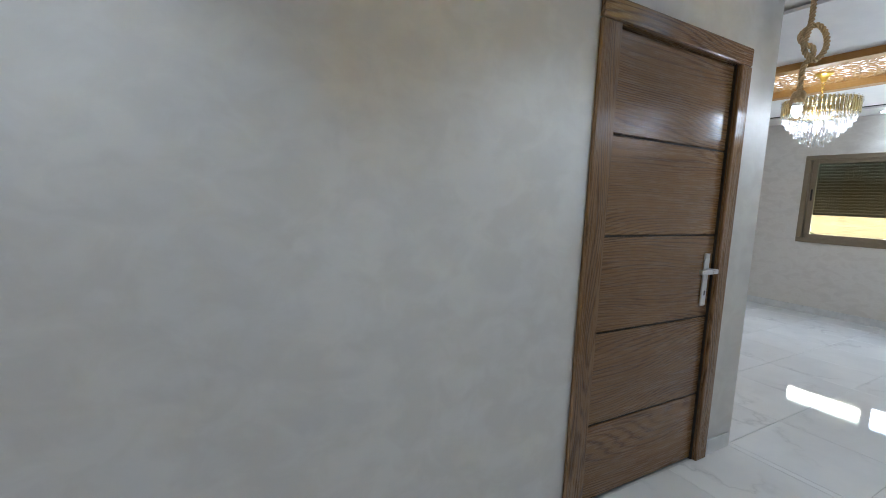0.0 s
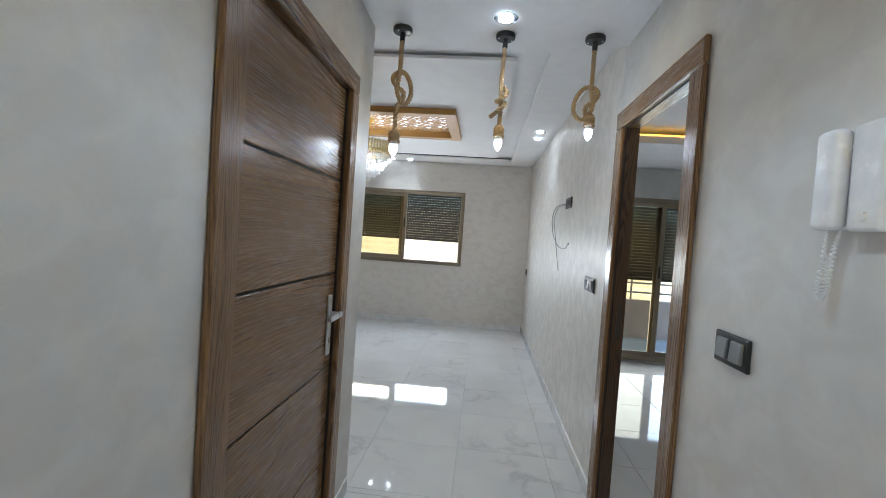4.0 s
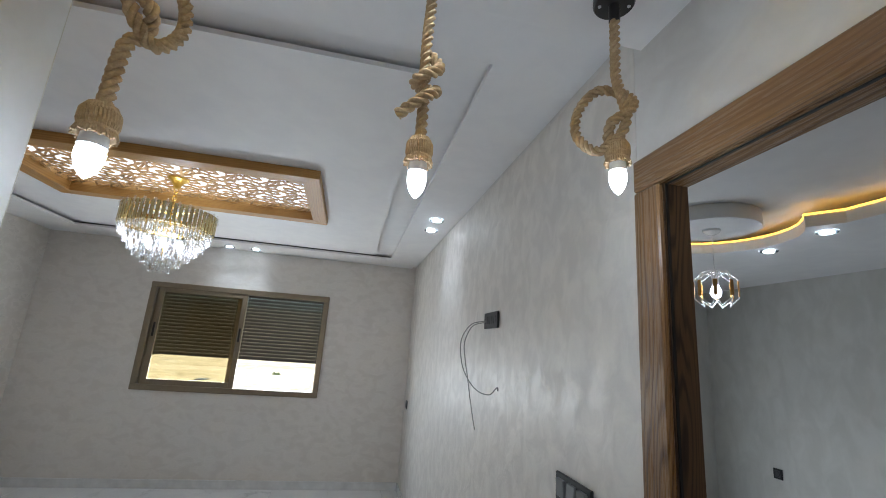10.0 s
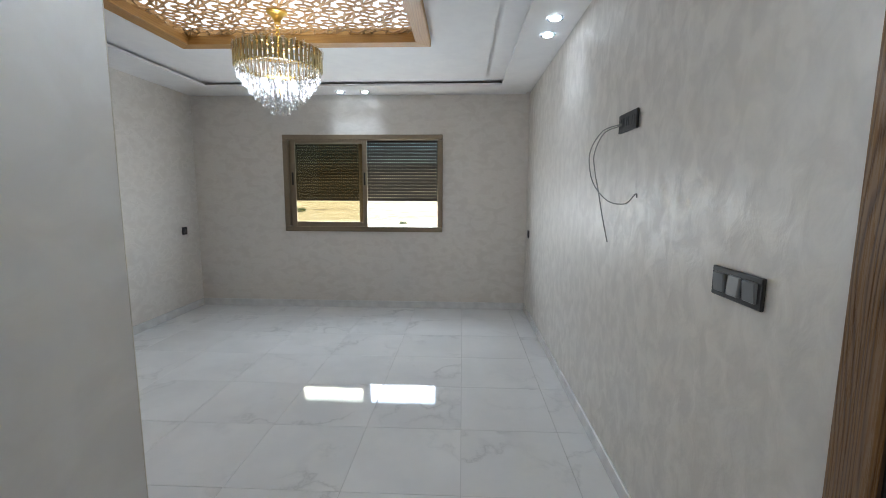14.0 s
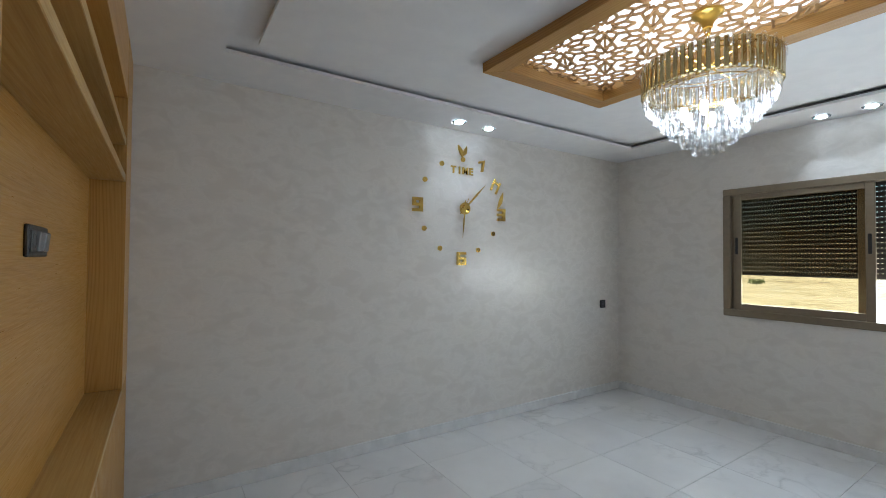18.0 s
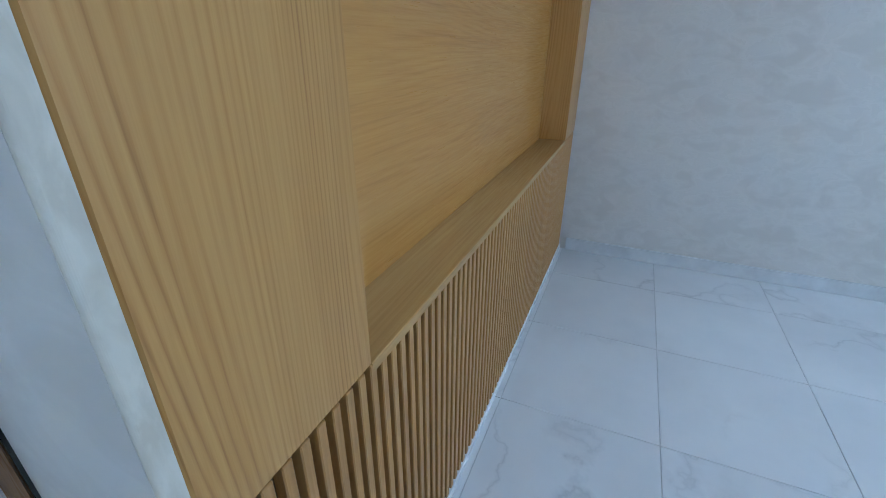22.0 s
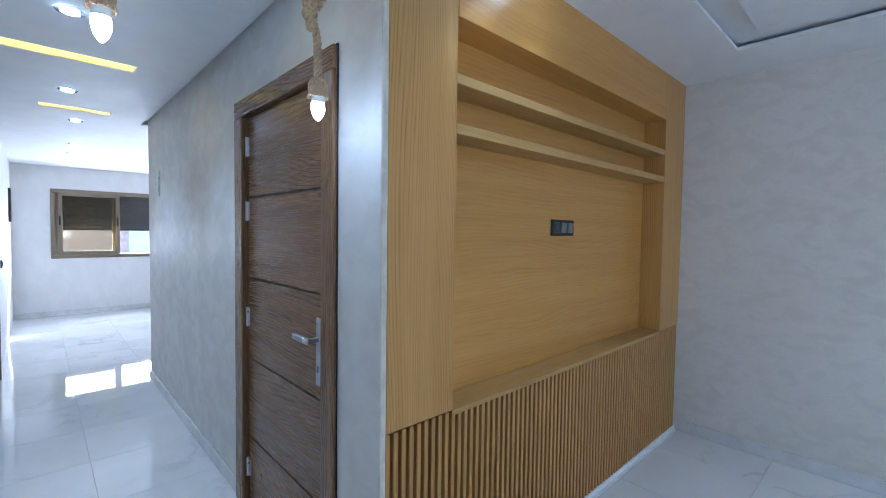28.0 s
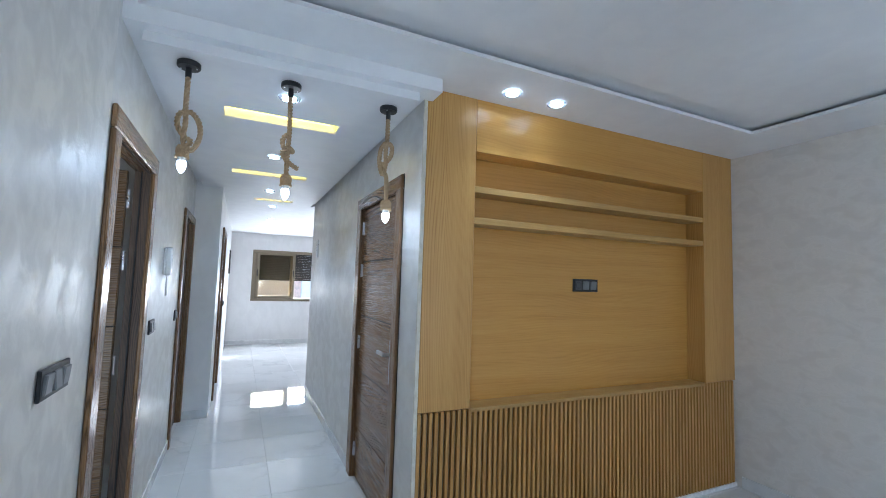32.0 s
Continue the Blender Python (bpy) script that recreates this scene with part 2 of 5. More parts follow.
# Walnut tones lowered: the open leaf stands in shade, painted in here.
DOOR_Y = make_wood("walnut_veneer_cross_shaded", (0.03, 0.015, 0.007), (0.095, 0.052, 0.024), (0.18, 0.11, 0.056), "y", 84, 4.2, 0.24, 3.1, 0.85, 0.56, 0.22)
OAK_V = make_wood("oak_veneer_upright", (0.22, 0.098, 0.020), (0.43, 0.225, 0.053), (0.56, 0.335, 0.10), "z", 95, 2.8, 0.36, 3.4, 0.4, 0.36, 0.34, 0.3)
OAK_Y = make_wood("oak_veneer_level", (0.33, 0.155, 0.028), (0.48, 0.248, 0.051), (0.57, 0.33, 0.085), "y", 48, 2.4, 0.32, 3.2, 0.9, 0.13, 0.42, 0.4)
OAK_EDGE = make_wood("oak_board_edge", (0.29, 0.16, 0.045), (0.42, 0.25, 0.073), (0.52, 0.34, 0.12), "y", 60, 2.0, 0.40, 5.0, 0.5, 0.2, 0.36, 0.4)
OAK_SLAT = make_wood("oak_slat", (0.26, 0.125, 0.028), (0.42, 0.222, 0.056), (0.52, 0.31, 0.095), "z", 60, 1.2, 0.38, 3.0, 0.4, 0.08, 0.40, 0.3)
# Flat dark brown: the shade between the slats is put into this colour.
GROOVE_SHADE = make_plain("shadow_groove_backing", (0.12, 0.07, 0.03), 0.6)
GRILLE = make_wood("cedar_tracery", (0.30, 0.155, 0.05), (0.42, 0.235, 0.085), (0.52, 0.31, 0.13), "y", 60, 2.0, 0.4, 5, 0.5, 0.2)
CEDAR_X = make_wood("cedar_frame_long", (0.25, 0.118, 0.028), (0.39, 0.200, 0.050), (0.50, 0.285, 0.082), "x", 70, 2.0, 0.46, 5, 0.7, 0.34)
CEDAR_Y = make_wood("cedar_frame_cross", (0.25, 0.118, 0.028), (0.39, 0.200, 0.050), (0.50, 0.285, 0.082), "y", 70, 2.0, 0.46, 5, 0.7, 0.34)
BLACK = make_plain("black_plastic", (0.012, 0.012, 0.013), 0.35)
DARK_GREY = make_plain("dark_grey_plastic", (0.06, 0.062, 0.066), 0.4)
KEY_GREY = make_plain("grey_rocker_plastic", (0.16, 0.165, 0.17), 0.35)
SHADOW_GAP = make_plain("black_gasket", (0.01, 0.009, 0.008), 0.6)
CHROME = make_plain("brushed_chrome", (0.66, 0.67, 0.69), 0.3, 1.0)
GOLD = make_plain("mirror_gold", (0.75, 0.52, 0.14), 0.14, 1.0)
GOLD_ROSE = make_plain("satin_gold", (0.62, 0.40, 0.09), 0.32, 0.9)
GOLD_DULL = make_plain("gold_acrylic_side", (0.30, 0.18, 0.04), 0.3, 0.8)
ALU = make_plain("bronze_aluminium", (0.235, 0.19, 0.13), 0.36, 0.3)
ALU_DARK = make_plain("bronze_aluminium_track", (0.06, 0.048, 0.035), 0.45, 0.2)
SLAT_BROWN = make_plain("brown_shutter_slat", (0.026, 0.018, 0.012), 0.45)
WHITE_PLASTIC = make_plain("white_plastic", (0.86, 0.865, 0.87), 0.25)
GROUT = make_plain("grey_grout", (0.56, 0.56, 0.56), 0.8)
TILE = make_tile()
SKIRT = make_plain("grey_marble_skirting", (0.70, 0.70, 0.70), 0.2, 0, 0.1, 9)
PANE = make_pane("clear_pane", (0.93, 0.95, 0.94))
PANE_BRONZE = make_pane("bronze_tinted_pane", (0.84, 0.785, 0.67))
CRYSTAL = make_crystal()
GLOW_WHITE = make_glow("white_led", (0.9, 0.95, 1.0), 8.0)
GLOW_BULB = make_glow("frosted_bulb", (0.86, 0.92, 1.0), 9.0)
GLOW_CHAND = make_glow("chandelier_bulb", (0.9, 0.95, 1.0), 2.4)
RIM = make_pane("clear_acrylic", (0.9, 0.93, 0.95))
GLOW_LATTICE = make_glow("white_led_panel", (0.90, 0.95, 1.0), 0.36)
GLOW_SLOT = make_glow("yellow_led_strip", (1.0, 0.66, 0.06), 6.5)
GLOW_WARM = make_glow("warm_led_strip", (1.0, 0.50, 0.06), 1.15)

# ---- building helpers ----


def box(bm, x0, x1, y0, y1, z0, z1, bevel=0.0):
    """A closed block between the given limits, with chamfered edges if asked."""
    m = Matrix.LocRotScale(((x0 + x1) / 2, (y0 + y1) / 2, (z0 + z1) / 2), None, (x1 - x0, y1 - y0, z1 - z0))
    made = bmesh.ops.create_cube(bm, size=1, matrix=m)["verts"]
    if bevel:
        edges = {e for v in made for e in v.link_edges}
        bmesh.ops.bevel(bm, geom=list(edges), offset=bevel, segments=1, affect="EDGES")
    return bm


def one_box(*limits, bevel=0.0):
    return box(bmesh.new(), *limits, bevel=bevel)


def rod(bm, a, b, r0, r1=None, sides=16):
    """A round bar from a to b."""
    a, b = Vector(a), Vector(b)
    m = Matrix.Translation((a + b) / 2) @ (b - a).to_track_quat("Z", "Y").to_matrix().to_4x4()
    bmesh.ops.create_cone(bm, cap_ends=True, segments=sides, radius1=r0, radius2=r0 if r1 is None else r1, depth=(b - a).length, matrix=m)
    return bm


def turned(profile, sides=24, bm=None, centre=(0, 0)):
    """A body of revolution about z from (radius, height) pairs."""
    bm = bm or bmesh.new()
    rings = []
    for r, z in profile:
        rings.append([bm.verts.new((centre[0] + max(r, 1e-4) * math.cos(k * math.tau / sides), centre[1] + max(r, 1e-4) * math.sin(k * math.tau / sides), z)) for k in range(sides)])
    for low, high in zip(rings, rings[1:]):
        for k in range(sides):
            bm.faces.new((low[k], low[(k + 1) % sides], high[(k + 1) % sides], high[k]))
    bm.faces.new(rings[0][::-1])
    bm.faces.new(rings[-1])
    bmesh.ops.recalc_face_normals(bm, faces=bm.faces)
    return bm


def mesh_of(name, bm, material, smooth=False):
    me = bpy.data.meshes.new(name)
    bm.to_mesh(me)
    bm.free()
    for one in material if isinstance(material, (list, tuple)) else (material,):
        me.materials.append(one)
    if smooth:
        me.shade_smooth()
        me.set_sharp_from_angle(angle=radians(40))
    return me


def part(name, bm, material, parent, label="", smooth=False):
    ob = new(name, bm if isinstance(bm, bpy.types.Mesh) else mesh_of(name, bm, material, smooth))
    ob.parent = parent
    return tagged(ob, label)


def thing(name, place, label, category, group="", kind="", turn=0):
    ob = new(name)
    ob.matrix_basis = pose(*place, 0, 0, turn)
    ob.empty_display_size = 0.1
    return tagged(ob, label, category, group, kind)


def setting(name, bm, material, label, category="", smooth=False):
    return tagged(new(name, mesh_of(name, bm, material, smooth)), label, category or name.split("_")[0], kind="structure")


def pierced(along, a0, a1, b0, b1, z0, z1, openings=()):
    """A wall slab from a0 to a1 along an axis, b0 to b1 thick, with (start, end, low, high) openings cut through."""
    bm = bmesh.new()

    def add(s, e, low, high):
        if e - s > 1e-4 and high - low > 1e-4:
            if along == "x":
                box(bm, s, e, b0, b1, low, high)
            else:
                box(bm, b0, b1, s, e, low, high)

    at = a0
    for s, e, low, high in sorted(openings):
        add(at, s, z0, z1)
        add(s, e, z0, low)
        add(s, e, high, z1)
        at = e
    add(at, a1, z0, z1)
    bmesh.ops.remove_doubles(bm, verts=bm.verts, dist=1e-5)
    return bm


# ---- the shell: living room, corridor, far room, bedroom ----
SOFFIT, LOW_CEIL, ISLAND = 2.553, 2.435, 2.503
LOW_END, COR_X, PIER_X, PIER_Y = 3.57, -0.34, 0.42, 0.255
ROOF = 2.80
WIN_X, TV_X, CLOCK_Y, DOOR_Y_FACE = 8.01, 3.50, 4.03, 1.334
FAR_X, BED_X, BED_Y = -4.8, 6.80, -3.15
BIG_WIN = (1.005, 2.928, 0.947, 2.099)
FAR_WIN = (0.708, 2.40, 0.94, 2.073)
BALCONY = (-2.30, -0.66, 0.03, 2.05)
THIN = 0.07

setting("wall_right", pierced("x", FAR_X, 8.16, -THIN, 0.0, 0, ROOF, [(2.809, 3.575, 0, 2.05), (0.49, 1.186, 0, 2.02)]), WALL, "pearl grey trowelled stucco wall of corridor and living room")
setting("wall_relief", one_box(3.664, 8.01, -0.001, 0.0015, 0.08, SOFFIT), WALL_RELIEF, "embossed pearly stucco coat on the living room wall")
setting("wall_window", pierced("y", 0.0, 4.20, 8.01, 8.16, 0, ROOF, [BIG_WIN]), WALL_WARM, "beige stucco wall around the wide window")
setting("wall_clock", one_box(TV_X - 0.2, 8.01, CLOCK_Y, CLOCK_Y + 0.15, 0, ROOF), WALL_WARM, "pearly veined stucco wall behind the golden clock")
setting("wall_corridor", pierced("x", COR_X, 3.4974, DOOR_Y_FACE, DOOR_Y_FACE + 0.024, 0, ROOF, [(2.283, 3.153, 0, 2.05)]), WALL, "pearl grey stucco corridor wall with the walnut door")
bm = bmesh.new()
bead = [(3.498 + 0.006 * math.sin(radians(k)), DOOR_Y_FACE + 0.006 - 0.006 * math.cos(radians(k))) for k in range(0, 91, 15)]
bead += [(3.504, 1.3560), (3.5006, 1.3560), (3.5006, 1.3576), (3.498, 1.3576)]
low = [bm.verts.new((x, y, 0)) for x, y in bead]
high = [bm.verts.new((x, y, LOW_CEIL + 0.1)) for x, y in bead]
for k in range(len(bead)):
    bm.faces.new((low[k], low[(k + 1) % len(bead)], high[(k + 1) % len(bead)], high[k]))
bm.faces.new(low[::-1])
bm.faces.new(high)
setting("wall_corner_bead", bm, CREAM, "bare cream plaster corner strip beside the oak unit")
setting("wall_behind_unit", one_box(3.15, 3.33, DOOR_Y_FACE + 0.06, CLOCK_Y, 0, ROOF), WALL, "hidden wall behind the oak wall unit")
setting("wall_behind_door", one_box(2.0, 3.14, 1.75, 1.80, 0, ROOF), WALL, "plain wall behind the closed door")
setting("wall_corner_far", one_box(COR_X, COR_X + 0.13, DOOR_Y_FACE + 0.055, 3.6, 0, ROOF), PAINT_FAR, "white corner wall of the far room")
setting("wall_far", pierced("y", -THIN, 3.75, FAR_X - 0.15, FAR_X, 0, ROOF, [FAR_WIN]), PAINT_FAR, "white painted wall with the far window")
setting("wall_far_side", one_box(FAR_X, COR_X + 0.13, 3.6, 3.75, 0, ROOF), PAINT_FAR, "white side wall of the far room")
setting("wall_pier", pierced("x", FAR_X, PIER_X, 0.0, PIER_Y, 0, ROOF, [(-1.18, -0.32, 0, 2.04)]), PAINT_FAR, "bluish white pier narrowing the corridor")
setting("wall_bedroom_end", pierced("y", BED_Y - 0.15, -THIN, BED_X, BED_X + 0.15, 0, ROOF, [BALCONY]), GREY_WALL, "grey stucco bedroom wall with the balcony door")
setting("wall_bedroom_side", one_box(1.4, BED_X, BED_Y - 0.15, BED_Y, 0, ROOF), GREY_WALL, "grey stucco bedroom wall")
setting("wall_bedroom_back", one_box(1.25, 1.4, BED_Y - 0.15, -THIN, 0, ROOF), GREY_WALL, "grey stucco bedroom back wall")
setting("wall_bedroom_lining", pierced("x", 1.4, BED_X, -THIN - 0.004, -THIN, 0, ROOF, [(2.72, 3.668, 0, 2.135)]), GREY_WALL, "grey stucco coat on the bedroom side of the wall")
bm = bmesh.new()
box(bm, FAR_X - 0.15, 8.16, -THIN, 4.2, ROOF, ROOF + 0.1)
box(bm, 1.25, BED_X + 0.15, BED_Y - 0.15, -THIN, ROOF, ROOF + 0.1)
setting("ceiling_slab", bm, PAINT, "concrete slab above the plaster ceilings", "ceiling")

# living room: soffit ring, shallow channel with shadow slots, lowered panel with the lattice opening
SX0, SX1, SY0, SY1 = 3.92, 7.56, 0.365, 3.57
PX0, PX1, PY0, PY1 = 4.06, 7.42, 0.555, 3.41
LAT = (5.155, 6.19, 1.015, 2.915)
CHANNEL = SOFFIT + 0.046


def ring(bm, outer, inner, z0, z1):
    """Four blocks between two rectangles (x0, x1, y0, y1)."""
    a, b = outer, inner
    for lim in ((a[0], b[0], a[2], a[3]), (b[1], a[1], a[2], a[3]), (b[0], b[1], a[2], b[2]), (b[0], b[1], b[3], a[3])):
        if lim[1] - lim[0] > 1e-4 and lim[3] - lim[2] > 1e-4:
            box(bm, *lim, z0, z1)
    return bm


LIP = 0.020
bm = ring(bmesh.new(), (LOW_END + 0.06, 8.01, 0.05, CLOCK_Y), (SX0, SX1, SY0, SY1), SOFFIT, SOFFIT + LIP)
box(bm, 3.30, LOW_END + 0.06, DOOR_Y_FACE + 0.05, CLOCK_Y, SOFFIT, SOFFIT + LIP)
box(bm, LOW_END + 0.06, 8.01, 0.0, 0.05, SOFFIT + 0.022, SOFFIT + 0.06)
setting("ceiling_soffit", bm, PAINT, "white plaster soffit ring around the living room ceiling", "ceiling")
bm = ring(bmesh.new(), (SX0 - 0.08, SX1 + 0.08, SY0 - 0.08, SY1 + 0.08), (PX0 + 0.08, PX1 - 0.08, PY0 + 0.08, PY1 - 0.08), CHANNEL, CHANNEL + 0.02)
setting("ceiling_channel", bm, PAINT, "recessed white plaster channel around the ceiling panel", "ceiling")
bm = ring(bmesh.new(), (PX0, PX1, PY0, PY1), (LAT[0] + 0.04, LAT[1] - 0.04, LAT[2] + 0.04, LAT[3] - 0.04), SOFFIT + 0.006, SOFFIT + 0.026)
setting("ceiling_panel", bm, PAINT, "white lowered plaster ceiling panel around the lattice", "ceiling")
# The slot's shadow, painted as a dark grey filler between soffit and channel.
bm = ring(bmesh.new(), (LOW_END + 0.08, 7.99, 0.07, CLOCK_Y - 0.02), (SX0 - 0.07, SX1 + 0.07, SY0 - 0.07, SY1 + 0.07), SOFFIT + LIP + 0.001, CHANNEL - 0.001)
setting("ceiling_slot_backing", bm, DARK_GREY, "dark grey strip standing in for the shadow in the ceiling slot", "ceiling")
# Added unseen sheet, black so that the void above the ceiling stays dark.
setting("ceiling_void", one_box(3.3, 8.01, 0.0, CLOCK_Y, SOFFIT + 0.20, SOFFIT + 0.22), SHADOW_GAP, "added black sheet above the living room ceiling", "ceiling")

# corridor: low ceiling with light slots
SLOTS = ((2.80, 2.965, 0.336, 0.99), (1.27, 1.41, 0.352, 1.008), (-0.16, -0.03, 0.566, 1.03))
bm = bmesh.new()
at = COR_X
box(bm, FAR_X, at, PIER_Y, 3.6, LOW_CEIL, LOW_CEIL + 0.1)
for s, e, c0, c1 in sorted(SLOTS):
    box(bm, at, s, 0.06, 1.28, LOW_CEIL, LOW_CEIL + 0.1)
    box(bm, s, e, 0.06, c0, LOW_CEIL, LOW_CEIL + 0.1)
    box(bm, s, e, c1, 1.28, LOW_CEIL, LOW_CEIL + 0.1)
    at = e
box(bm, at, LOW_END, 0.06, 1.28, LOW_CEIL, LOW_CEIL + 0.1)
box(bm, COR_X, LOW_END + 0.06, 0.0, 0.06, LOW_CEIL + 0.045, LOW_CEIL + 0.1)
box(bm, COR_X, LOW_END + 0.06, 1.28, DOOR_Y_FACE + 0.05, LOW_CEIL + 0.045, LOW_CEIL + 0.1)
box(bm, LOW_END, LOW_END + 0.06, 0.06, 1.28, LOW_CEIL + 0.045, LOW_CEIL + 0.1)
box(bm, LOW_END, LOW_END + 0.06, 0.0, DOOR_Y_FACE + 0.05, LOW_CEIL + 0.1, SOFFIT + 0.03)
box(bm, FAR_X, LOW_END, 0.0, DOOR_Y_FACE + 0.05, LOW_CEIL + 0.15, LOW_CEIL + 0.17)
setting("ceiling_corridor", bm, PAINT, "low white plaster corridor ceiling with three light slots", "ceiling")

# ---- doors ----


def door_leaf(parent, width, height, grain):
    """Flush walnut leaf of five boards with grooves; local x along the leaf from the hinge, the front looks to -y."""
    part("leaf_core", one_box(0.004, width - 0.004, 0.006, 0.040, 0.004, height - 0.004), SHADOW_GAP, parent, "black groove between the boards")
    rows = [0.0, 0.365, 0.785, 1.205, 1.62, height]
    for low, high in zip(rows, rows[1:]):
        part("board", one_box(0, width, 0, 0.044, low + 0.004, high - 0.004, bevel=0.003), grain, parent)
    for z in (0.20, 1.0, 1.55, 1.88):
        h = part("hinge", rod(bmesh.new(), (-0.004, -0.006, z - 0.05), (-0.004, -0.006, z + 0.05), 0.008), CHROME, parent, "steel barrel hinge")
        part("hinge_plate", one_box(-0.004, 0.018, -0.003, 0.0, z - 0.045, z + 0.045), CHROME, h)
    x = width - 0.055
    plate = part("handle_plate", one_box(x - 0.021, x + 0.021, -0.010, 0, 0.845, 1.115, bevel=0.004), CHROME, parent, "long chrome handle plate")
    bm = bmesh.new()
    rod(bm, (x, 0.0, 1.03), (x, -0.050, 1.03), 0.011)
    box(bm, x - 0.125, x + 0.014, -0.062, -0.044, 1.018, 1.042, bevel=0.004)
    part("lever", bm, CHROME, plate, "flat chrome lever")
    part("keyhole", one_box(x - 0.004, x + 0.004, -0.0115, -0.010, 0.90, 0.925), BLACK, plate)


def door_casing(parent, width, height, depth, wide=0.085, proud=0.022, jamb_dark=DOOR_V, front=True, head=None):
    """Walnut lining of a clear opening 0..width, with a casing at the front (-y) or at the back."""
    head = head or DOOR_H
    for x0, x1 in ((-0.018, 0.0), (width, width + 0.018)):
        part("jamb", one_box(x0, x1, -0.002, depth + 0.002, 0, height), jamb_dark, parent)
    part("head_lining", one_box(-0.018, width + 0.018, -0.002, depth + 0.002, height, height + 0.018), head, parent)
    left = wide + (0.02 if front and width > 0.6 else 0)
    for y0, y1 in ((-proud, -0.002) if front else (depth + 0.002, depth + proud),):
        for x0, x1 in ((-left, 0.004), (width - 0.004, width + wide)):
            part("casing", one_box(x0, x1, y0, y1, 0, height - 0.002, bevel=0.005), DOOR_V, parent)
        part("casing_head", one_box(-left, width + wide, y0, y1, height + 0.0, height + wide, bevel=0.005), head, parent)
    part("door_seal", one_box(0.0, 0.012, 0.028, 0.034, 0, height), SHADOW_GAP, parent)


# closed walnut door in the corridor wall
d = thing("door_1", (2.290, DOOR_Y_FACE, 0), "closed walnut veneer door with five grooved boards and chrome handle", "door", kind="structure")
door_casing(d, 0.856, 2.038, 0.055)
leafd = part("door_leaf", one_box(0.004, 0.852, 0.030, 0.055, 0.008, 2.038), DOOR_H, d)
leafd.location = (0, 0, 0)
door_leaf(d, 0.838, 2.03, DOOR_H)
for ob in d.children:
    if ob.name.split(".")[0] in ("leaf_core", "board", "hinge", "handle_plate"):
        ob.location = (0.008, 0.012, 0.006)
# One black strip for the gasket and the painted shade of the gap.
part("reveal_strip", one_box(0.8475, 0.8558, 0.004, 0.030, 0.0, 2.04), SHADOW_GAP, d, "black strip for gasket and gap shade beside the leaf")
for x0, x1, z0, z1 in ((0.856 + 0.0855, 0.856 + 0.089, 0, 2.122), (-0.1050, 0.856 + 0.089, 2.1232, 2.1267)):
    part("edge_seal", one_box(x0, x1, -0.004, 0.0, z0, z1), SHADOW_GAP, d, "dark sealant line round the casing")

# doorway to the bedroom, its leaf swung into the room
d = thing("door_2", (2.822, 0.0, 0), "walnut doorway with the door swung open into the bedroom", "door", kind="structure", turn=0)
door_casing(d, 0.742, 2.036, THIN, wide=0.092, jamb_dark=SHADED_WALNUT, front=False)
for ob in d.children:
    ob.location = (0, -THIN, 0)
part("jamb_seal", one_box(0.7375, 0.7415, -0.010, -0.004, 0, 2.036), SHADOW_GAP, d, "black rubber seal along the jamb")
part("jamb_seal", one_box(0.0, 0.742, -0.010, -0.004, 2.0325, 2.0355), SHADOW_GAP, d)
part("strike_plate", one_box(0.7395, 0.7415, -0.058, -0.032, 0.93, 1.13), ALU_DARK, d, "dull metal strike plate in the jamb")
for z0, z1 in zip([0.008, 0.365, 0.785, 1.205, 1.62], [0.361, 0.781, 1.201, 1.616, 2.028]):
    part("board", one_box(-0.002, 0.042, -0.86, -0.097, z0, z1, bevel=0.003), DOOR_Y, d)
part("leaf_core", one_box(0.003, 0.037, -0.855, -0.10, 0.01, 2.03), SHADOW_GAP, d)
for z in (0.20, 1.0, 1.55, 1.88):
    part("hinge", rod(bmesh.new(), (0.012, -0.090, z - 0.05), (0.012, -0.090, z + 0.05), 0.008), CHROME, d, "steel barrel hinge")


def far_door(name, x, y, width, depth):
    d = thing(name, (x, y, 0), "walnut door in shade-darkened veneer in the corridor wall, nearly closed", "door", kind="structure")
    door_casing(d, width, 2.0, depth, wide=0.07)
    for ob in d.children:
        ob.matrix_local = pose(width, 0, 0, 0, 0, 180) @ ob.matrix_local
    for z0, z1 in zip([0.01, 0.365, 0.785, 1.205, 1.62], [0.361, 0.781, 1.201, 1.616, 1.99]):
        # Boards reuse the walnut darkened for shade.
        part("board", one_box(0.005, width - 0.005, -depth + 0.004, -depth + 0.040, z0, z1, bevel=0.003), SHADED_WALNUT, d)


far_door("door_3", 0.50, 0.0, 0.676, THIN)
far_door("door_4", -1.17, PIER_Y, 0.84, 0.13)

# ---- floor tiles ----
PITCH = 0.577
setting("floor", one_box(FAR_X - 0.15, 8.16, BED_Y - 0.15, 4.2, -0.1, -0.004), GROUT, "grey grouted floor bed under polished tiles")
floor = bpy.data.objects["floor"]


def tile_mesh(w, h):
    return mesh_of("tile", box(bmesh.new(), 0, w, 0, h, -0.004, 0.0, bevel=0.0012), TILE)


GRID_X, GRID_Y = 3.525, 0.762
shared = {}


